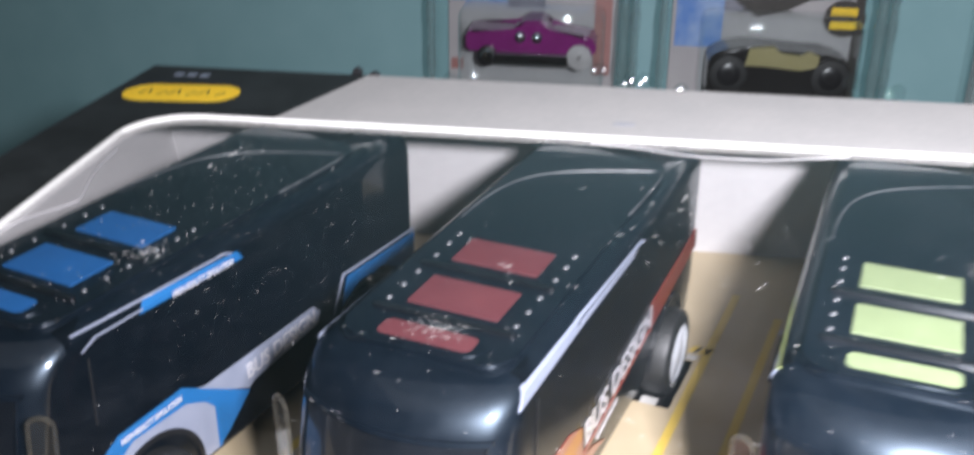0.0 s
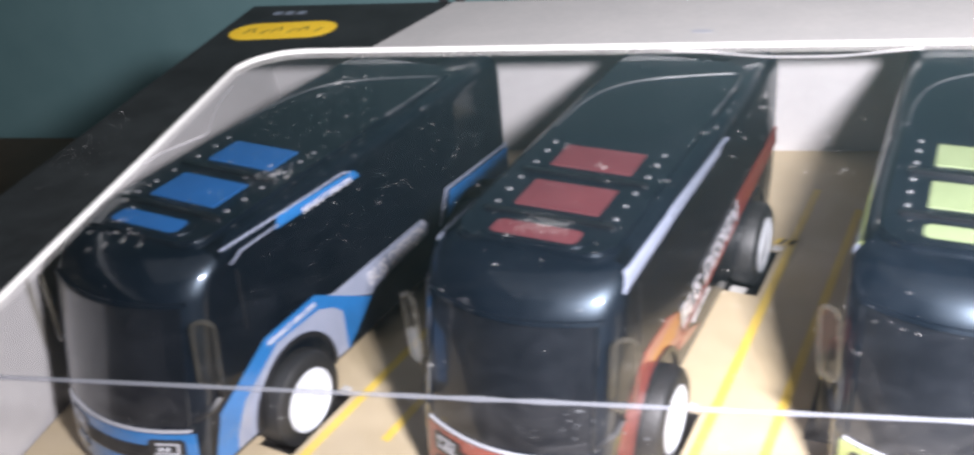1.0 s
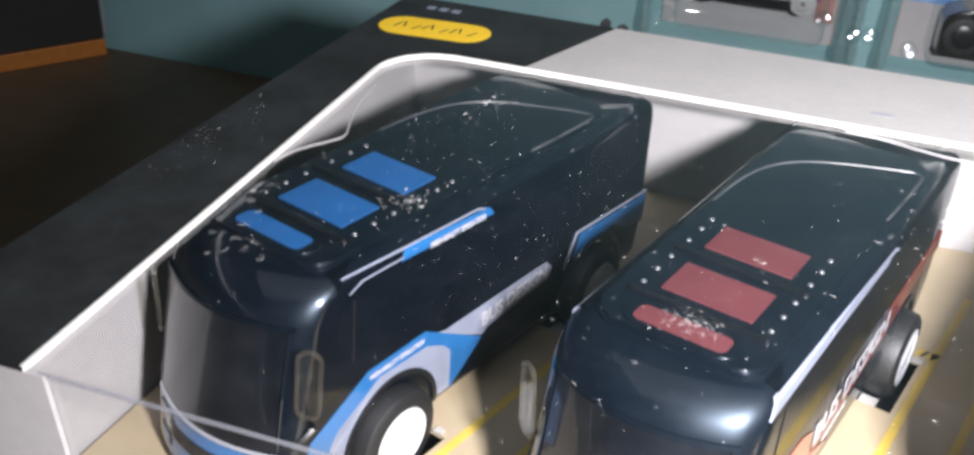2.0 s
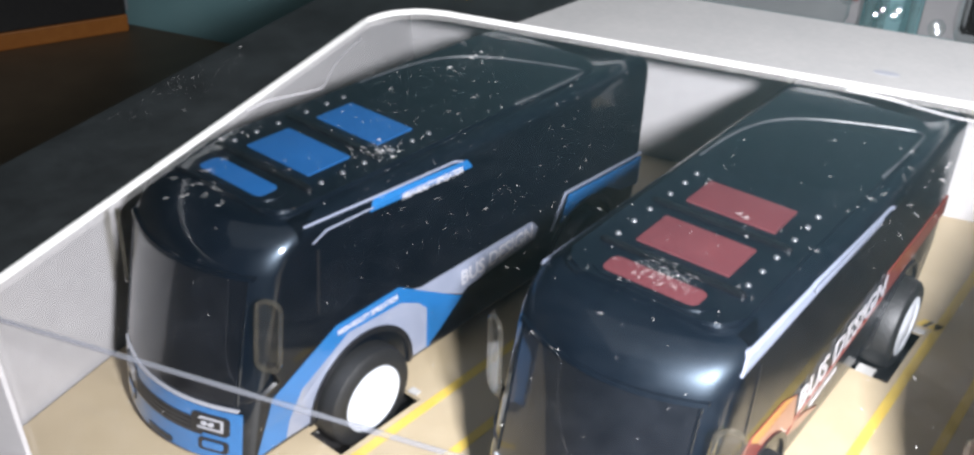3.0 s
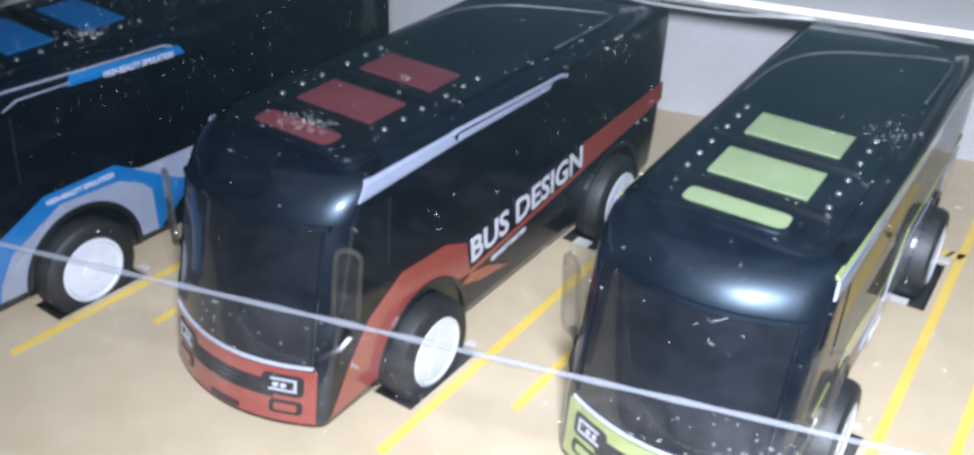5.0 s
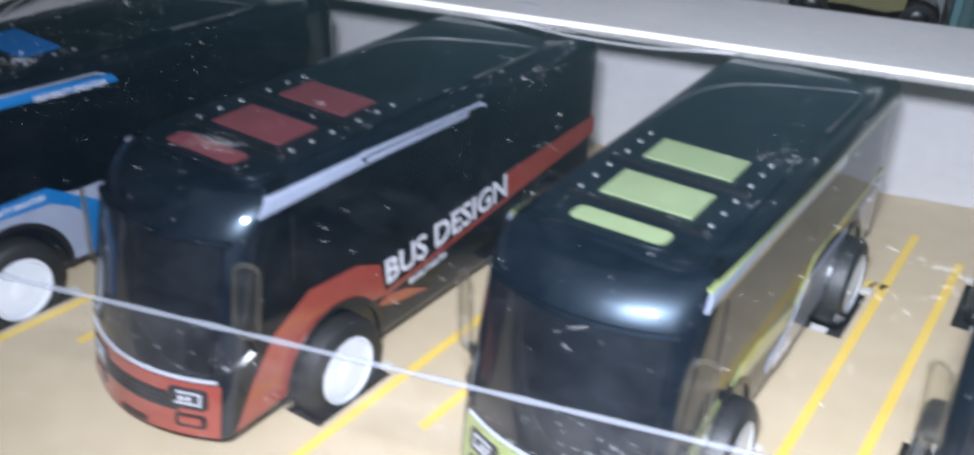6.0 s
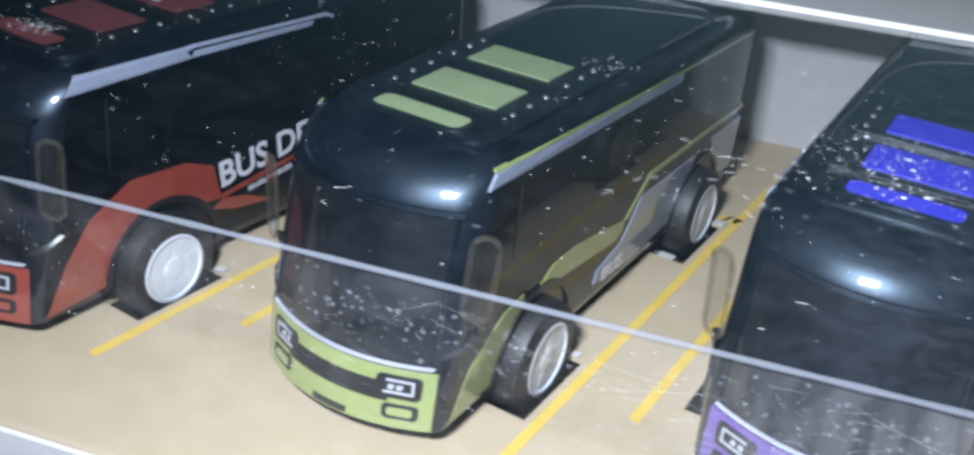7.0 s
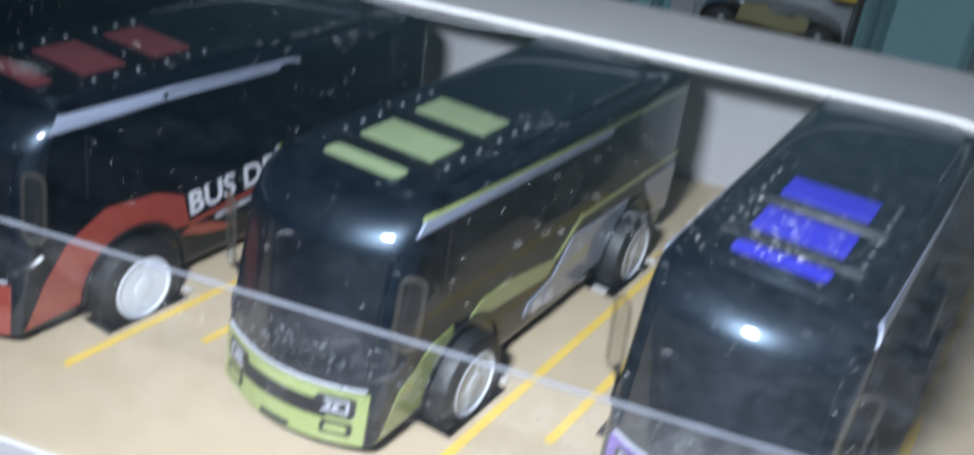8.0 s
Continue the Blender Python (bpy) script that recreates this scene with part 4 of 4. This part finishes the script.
GOLD = material("gold_trim", (0.34, 0.30, 0.14), (0.42, 0.37, 0.2), 0.4, scale=200, metal=0.5)

WINE_STRIP = material("dull_red_card_print", (0.30, 0.13, 0.12), (0.4, 0.2, 0.18), 0.5, scale=80)
GREY_ART = material("grey_card_print", (0.11, 0.12, 0.16), (0.24, 0.24, 0.28), 0.5, scale=80)

holder, card, b, L, at = packaged_car(-0.0285, 0.090, 0.165, (PALE, BLUE_ART, MAGENTA), CAR_ONE, 0.067, (0.0015, 0.0225), "magenta toy car on a blue card in a clear protector")
part("car_trim", box(bmesh.new(), at[0] - 0.30 * L, at[0] + 0.30 * L, -0.0292, -0.0268, 0.0235, 0.0295, 0.0008), CHROME, b, "bright side trim")
for px in (-0.08, 0.05):
    bm = bmesh.new()
    bmesh.ops.create_uvsphere(bm, u_segments=12, v_segments=8, radius=0.0034, matrix=Matrix.Translation((at[0] + px * L, -0.0262, 0.0375)))
    part("chrome_ball", bm, CHROME, b, "small bright chrome ball", smooth=True)
car_wheels(b, L, at, 0.0064, (0.375,), WHITE_CARD, WHITE_CARD)
car_wheels(b, L, at, 0.0052, (-0.33,), CHROME, TRIM)
part("side_strip", box(bmesh.new(), 0.033, 0.042, -0.0020, -0.0013, 0.012, 0.15), WINE_STRIP, card, "dull red strip")
part("corner_print", box(bmesh.new(), -0.0435, -0.037, -0.0020, -0.0013, 0.012, 0.018), WINE_STRIP, card)
part("silver_label", box(bmesh.new(), -0.013, 0.007, -0.0028, -0.0019, 0.047, 0.062, 0.0002), GREY_ART, card, "pale label above the car")

holder, card, b, L, at = packaged_car(0.0925, 0.096, 0.165, (PALE, GREY_ART, CAR_BLACK), CAR_TWO, 0.070, (0.0055, 0.0150), "black and gold toy car on a card in clear protector")
bm = slab(bmesh.new(), [(at[0] + px * L, -0.0290, pz) for px, pz in ((-0.24, 0.0285), (-0.22, 0.0370), (-0.05, 0.0385), (0.0, 0.0355), (0.14, 0.0345), (0.2, 0.0365), (0.27, 0.0345), (0.26, 0.0290), (0.15, 0.0270), (-0.1, 0.0285))], (0, 0.004, 0))
part("car_cabin", bm, GOLD, b, "gold upper body")
car_wheels(b, L, at, 0.0092, (-0.35, 0.36), TRIM, RUBBER)
part("blue_print", box(bmesh.new(), -0.046, -0.022, -0.0021, -0.0019, 0.030, 0.16), BLUE_ART, card, "blue print at the card's edge")
bm = slab(bmesh.new(), [(px, -0.0026, pz) for px, pz in ((-0.024, 0.061), (-0.014, 0.053), (-0.005, 0.047), (0.008, 0.050), (0.020, 0.056), (0.036, 0.060), (0.036, 0.075), (-0.02, 0.075))], (0, 0.0005, 0))
part("dark_print", bm, BLACK_LINE, card, "dark car shape printed on the card")
bm = slab(bmesh.new(), [(0.0385 + 0.0105 * math.cos(radians(a)), -0.0034, 0.0480 + 0.0095 * math.sin(radians(a))) for a in range(0, 360, 15)], (0, 0.0004, 0))
badge = part("badge", bm, BLACK_LINE, card, "dark oval badge with a yellow mark")
for za, zb in ((0.0495, 0.0535), (0.0425, 0.0465)):
    part("badge_mark", box(bmesh.new(), 0.0315, 0.0445, -0.0038, -0.0035, za, zb, 0.0001), LOGO, badge)
part("edge_strip", box(bmesh.new(), 0.0435, 0.048, -0.0030, -0.0013, 0.004, 0.16), BLACK_LINE, card, "black strip at the card's edge")

holder, card, b, L, at = packaged_car(0.243, 0.090, 0.165, (PALE, BLUE_ART, CAR_BLACK), CAR_ONE, 0.067, (0.0, 0.0205), "dark toy car on a blue card in a clear protector")
car_wheels(b, L, at, 0.0062, (-0.33, 0.35), CHROME, RUBBER)

board = thing("dark_box", pose(-0.424, 0.412, TABLE_Z, 0, 0, 54), "flat dark box with an orange foot band, standing on the table", "box")
part("body", box(bmesh.new(), -0.2, 0.0, 0.0, 0.02, 0.011, 0.25, 0.001), CARTON, board)
part("band", box(bmesh.new(), -0.2005, 0.0005, -0.0006, 0.0205, 0.0, 0.011, 0.0008), ORANGE, board, "orange band")
# light falling on the end face is put in as a paler grey
part("lit_end", box(bmesh.new(), 0.0002, 0.0022, 0.001, 0.019, 0.013, 0.249, 0.0006), ROOM, board, "end of the box, painted grey as if lit")

# loose edges of the film below the window's rim
FILM_EDGE = clear("film_edge", (0.9, 0.9, 0.92), 0.15, 1.5, 0.30, (0.6, 0.58, 0.58))


def film_fold(pts, r):
    ob = part("film_fold", tube(bmesh.new(), smooth_line([(x, y, ZT - TH - 0.0006) for x, y in pts]), r), FILM_EDGE, film, "pale loose edge of the film", smooth=True)
    ob.visible_shadow = False


film_fold([(WX0 + 0.0002, 0.010), (-0.0749, 0.0151), (-0.0712, 0.0208), (-0.0698, 0.0240), (-0.0715, 0.0300), (-0.0732, 0.0375), (-0.0740, 0.0470)], 0.00022)
film_fold([(0.0150, WY1 - 0.0006), (0.0217, 0.0641), (0.0281, 0.0622), (0.0351, 0.0607), (0.0469, 0.0606), (0.0548, 0.0622), (0.0640, WY1 - 0.0008)], 0.00028)

# curled hanging tab behind the top
for tx, tw, th in ((-0.0398, 0.0028, 0.0036), (-0.0358, 0.0030, 0.0028)):
    pts = [(tx - tw / 2, 0.1), (tx + tw / 2, 0.1), (tx + tw * 0.42, th * 0.8), (tx, th), (tx - tw * 0.4, th * 0.75)]
    bm = slab(bmesh.new(), [(x, YT + 0.0006 + 0.15 * (z if z < 0.05 else 0), ZT - 0.002 + (z if z < 0.05 else 0)) for x, z in pts], (0, 0.0005, 0))
    part("hanging_tab", bm, TRIM, display, "grey curled cardboard tab")

# dust on the film
rng = random.Random(4)
bm = bmesh.new()


def fleck(p, s, flat):
    a = rng.uniform(0, math.pi)
    l, w = s * rng.choice((0.7, 1.0, 1.0, 1.4, 2.4)), s * rng.uniform(0.3, 0.6)
    u, v = Vector((math.cos(a), math.sin(a), 0)), Vector((-math.sin(a), math.cos(a), 0))
    if flat == "front":
        u, v = Vector((u.x, 0, u.y)), Vector((v.x, 0, v.y))
    n = Vector((0, 0, 1)) if flat == "top" else Vector((0, -1, 0))
    p = Vector(p)
    q = [bm.verts.new(p + d) for d in (u * l, v * w, -u * l, -v * w)]
    t = bm.verts.new(p + n * s * 0.6)
    for k in range(4):
        bm.faces.new((q[k], q[(k + 1) % 4], t))
    bm.faces.new(q[::-1])


for k in range(2600):
    c = rng.choice(((-0.045, 0.01, 0.03), (-0.05, 0.03, 0.02), (0.0, 0.0, 0.05), (0.08, 0.0, 0.05), (0.11, 0.0, 0.03)))
    x, y = rng.gauss(c[0], c[2]), rng.gauss(c[1], 0.03)
    if WX0 + 0.002 < x < WX1 - 0.002 and Y0 + 0.003 < y < WY1 - 0.002:
        fleck((x, y, ZT - TH - 0.00018), min(0.0001, 0.000036 * math.exp(rng.gauss(0.2, 0.7))), "top")
for k in range(4600):
    x, z = rng.uniform(WX0 + 0.012, WX1 - 0.012), rng.triangular(WZ0 + 0.001, ZT - 0.002, ZT - 0.006)
    if rng.random() < 0.35 + 0.65 * (x > 0.05):
        fleck((x, Y0 + 0.00088, z), min(0.00008, 0.000027 * math.exp(rng.gauss(0.2, 0.65))), "front")
for i, xa, xb, ya, yb, count in ((1, -0.6, 0.9, -1.95, -1.0, 160), (0, 0.9, 1.9, 0.6, 1.7, 60), (3, -2.1, 1.2, -2.6, 1.2, 300), (0, -1.5, 0.5, 5.0, 9.0, 70), (1, 2.6, 3.4, 5.0, 8.0, 40), (0, -2.5, -1.0, -3.2, 0.5, 90), (2, 0.9, 2.2, 2.0, 4.0, 50)):
    m = bus_pose(i)
    for k in range(count * 2):
        p = m @ Vector((rng.triangular(xa, xb) * U, rng.triangular(ya, yb) * U, 0))
        if WX0 + 0.001 < p.x < WX1 and Y0 + 0.002 < p.y < WY1 - 0.001:
            fleck((p.x, p.y, ZT - TH - 0.00018), (0.00003 if i == 1 else 0.000046 if i == 3 else 0.00004) * math.exp(rng.gauss(0.1, 0.7)), "top")
tagged(part("dust", bm, DUST), "pale dust specks lying on the clear film", "dust", kind="stuff")


def strand(bm, p, length, r, flat):
    """A fine curled hair lying on the film."""
    a, bend, step = rng.uniform(0, 6.28), rng.uniform(-0.9, 0.9), length / 5
    pts, x, y = [], 0.0, 0.0
    for k in range(6):
        pts.append(Vector(p) + (Vector((x, y, 0)) if flat else Vector((x, 0, y))))
        x, y, a = x + step * math.cos(a), y + step * math.sin(a), a + bend + rng.uniform(-0.3, 0.3)
    tube(bm, pts, r, False, 3)


bm = bmesh.new()
ZF, YF = ZT - TH - 0.00012, Y0 + 0.00086
for cx, cy, sx, sy, count, length in ((-0.0044, -0.0115, 0.0035, 0.0012, 22, 0.0010), (-0.0517, 0.0062, 0.0022, 0.0016, 9, 0.0022), (-0.0700, -0.0120, 0.004, 0.006, 14, 0.0022), (0.0045, 0.0104, 0.0002, 0.0002, 2, 0.0026), (0.0573, -0.0401, 0.001, 0.001, 2, 0.0020), (0.089, -0.0189, 0.001, 0.001, 2, 0.0024), (0.100, -0.012, 0.006, 0.008, 20, 0.0015), (0.118, 0.000, 0.018, 0.018, 40, 0.0010), (0.075, -0.030, 0.030, 0.012, 24, 0.0009), (0.04, 0.0, 0.045, 0.025, 26, 0.0012), (0.026, 0.034, 0.002, 0.010, 8, 0.0016)):
    for k in range(count):
        x, y = rng.gauss(cx, sx), rng.gauss(cy, sy)
        if WX0 + 0.003 < x < WX1 - 0.003 and Y0 + 0.004 < y < WY1 - 0.004:
            strand(bm, (x, y, ZF), length * rng.uniform(0.5, 1.1), 0.000013 if length < 0.0011 else 0.000020, True)
for k in range(90):
    x, z = rng.gauss(0.095, 0.030), rng.triangular(WZ0 + 0.002, ZT - 0.003, ZT - 0.005)
    if WX0 + 0.01 < x < WX1 - 0.01:
        strand(bm, (x, YF, z), 0.0010 * rng.uniform(0.4, 1.2), 0.000011, False)
# wiping scratches across the front of the film
for k in range(150):
    x, z = rng.gauss(0.112, 0.026), rng.triangular(WZ0 + 0.004, ZT - 0.002, ZT - 0.006)
    if WX0 + 0.02 < x < WX1 - 0.016:
        a, l, sag = rng.gauss(-0.12, 0.22), 0.0035 * math.exp(rng.gauss(0, 0.55)), rng.gauss(0, 0.0003)
        pts = [(x + l * (q - 0.5) * math.cos(a), YF, z + l * (q - 0.5) * math.sin(a) + sag * (1 - 4 * (q - 0.5) ** 2)) for q in (0, 0.25, 0.5, 0.75, 1)]
        if all(WZ0 + 0.001 < p[2] < ZT - 0.0016 for p in pts):
            tube(bm, pts, 0.000006, False, 3)
tagged(part("lint", bm, DUST), "pale lint and scratches on the clear film", "lint", kind="stuff")

bm = bmesh.new()
for k in range(240):
    x, y = rng.gauss(-0.0895, 0.0035), rng.gauss(0.012, 0.010)
    if left_x(y) + 0.001 < x < WX0 - 0.0008 and Y0 + 0.004 < y < 0.06:
        fleck((x, y, ZT + 0.00002), 0.000036 * math.exp(rng.gauss(0.1, 0.6)), "top")
tagged(part("crumbs", bm, DUST), "pale dust specks on the black box top", "dust", kind="stuff")

# drops of glue on the front of the film
DROP = clear("clear_glue_drops", (0.80, 0.82, 0.84), 0.05, 1.5, 0.09, (0.5, 0.52, 0.55))
bm = bmesh.new()
for cx, cz, sx, sz, count in ((0.069, 0.0365, 0.0055, 0.0022, 80), (0.113, 0.0375, 0.011, 0.0022, 90), (0.095, 0.034, 0.025, 0.004, 14), (0.008, 0.0375, 0.006, 0.002, 26)):
    for k in range(count):
        x, z, r = rng.gauss(cx, sx), rng.gauss(cz, sz), 0.00011 * math.exp(rng.gauss(0.2, 0.45))
        if WX0 + 0.012 < x < WX1 - 0.012 and WZ0 + 0.001 < z < ZT - 0.0016:
            bmesh.ops.create_icosphere(bm, subdivisions=1, radius=1, matrix=Matrix.Translation((x, Y0 + 0.00088, z)) @ Matrix.Rotation(rng.uniform(0, 3.1), 4, "Y") @ Matrix.Diagonal((r, 0.3 * r, r * rng.uniform(0.8, 1.7), 1)))
drops = tagged(part("glue_drops", bm, DROP, None, "", True), "clear glue drops on the front film", "glue", kind="stuff")
drops.visible_shadow = False
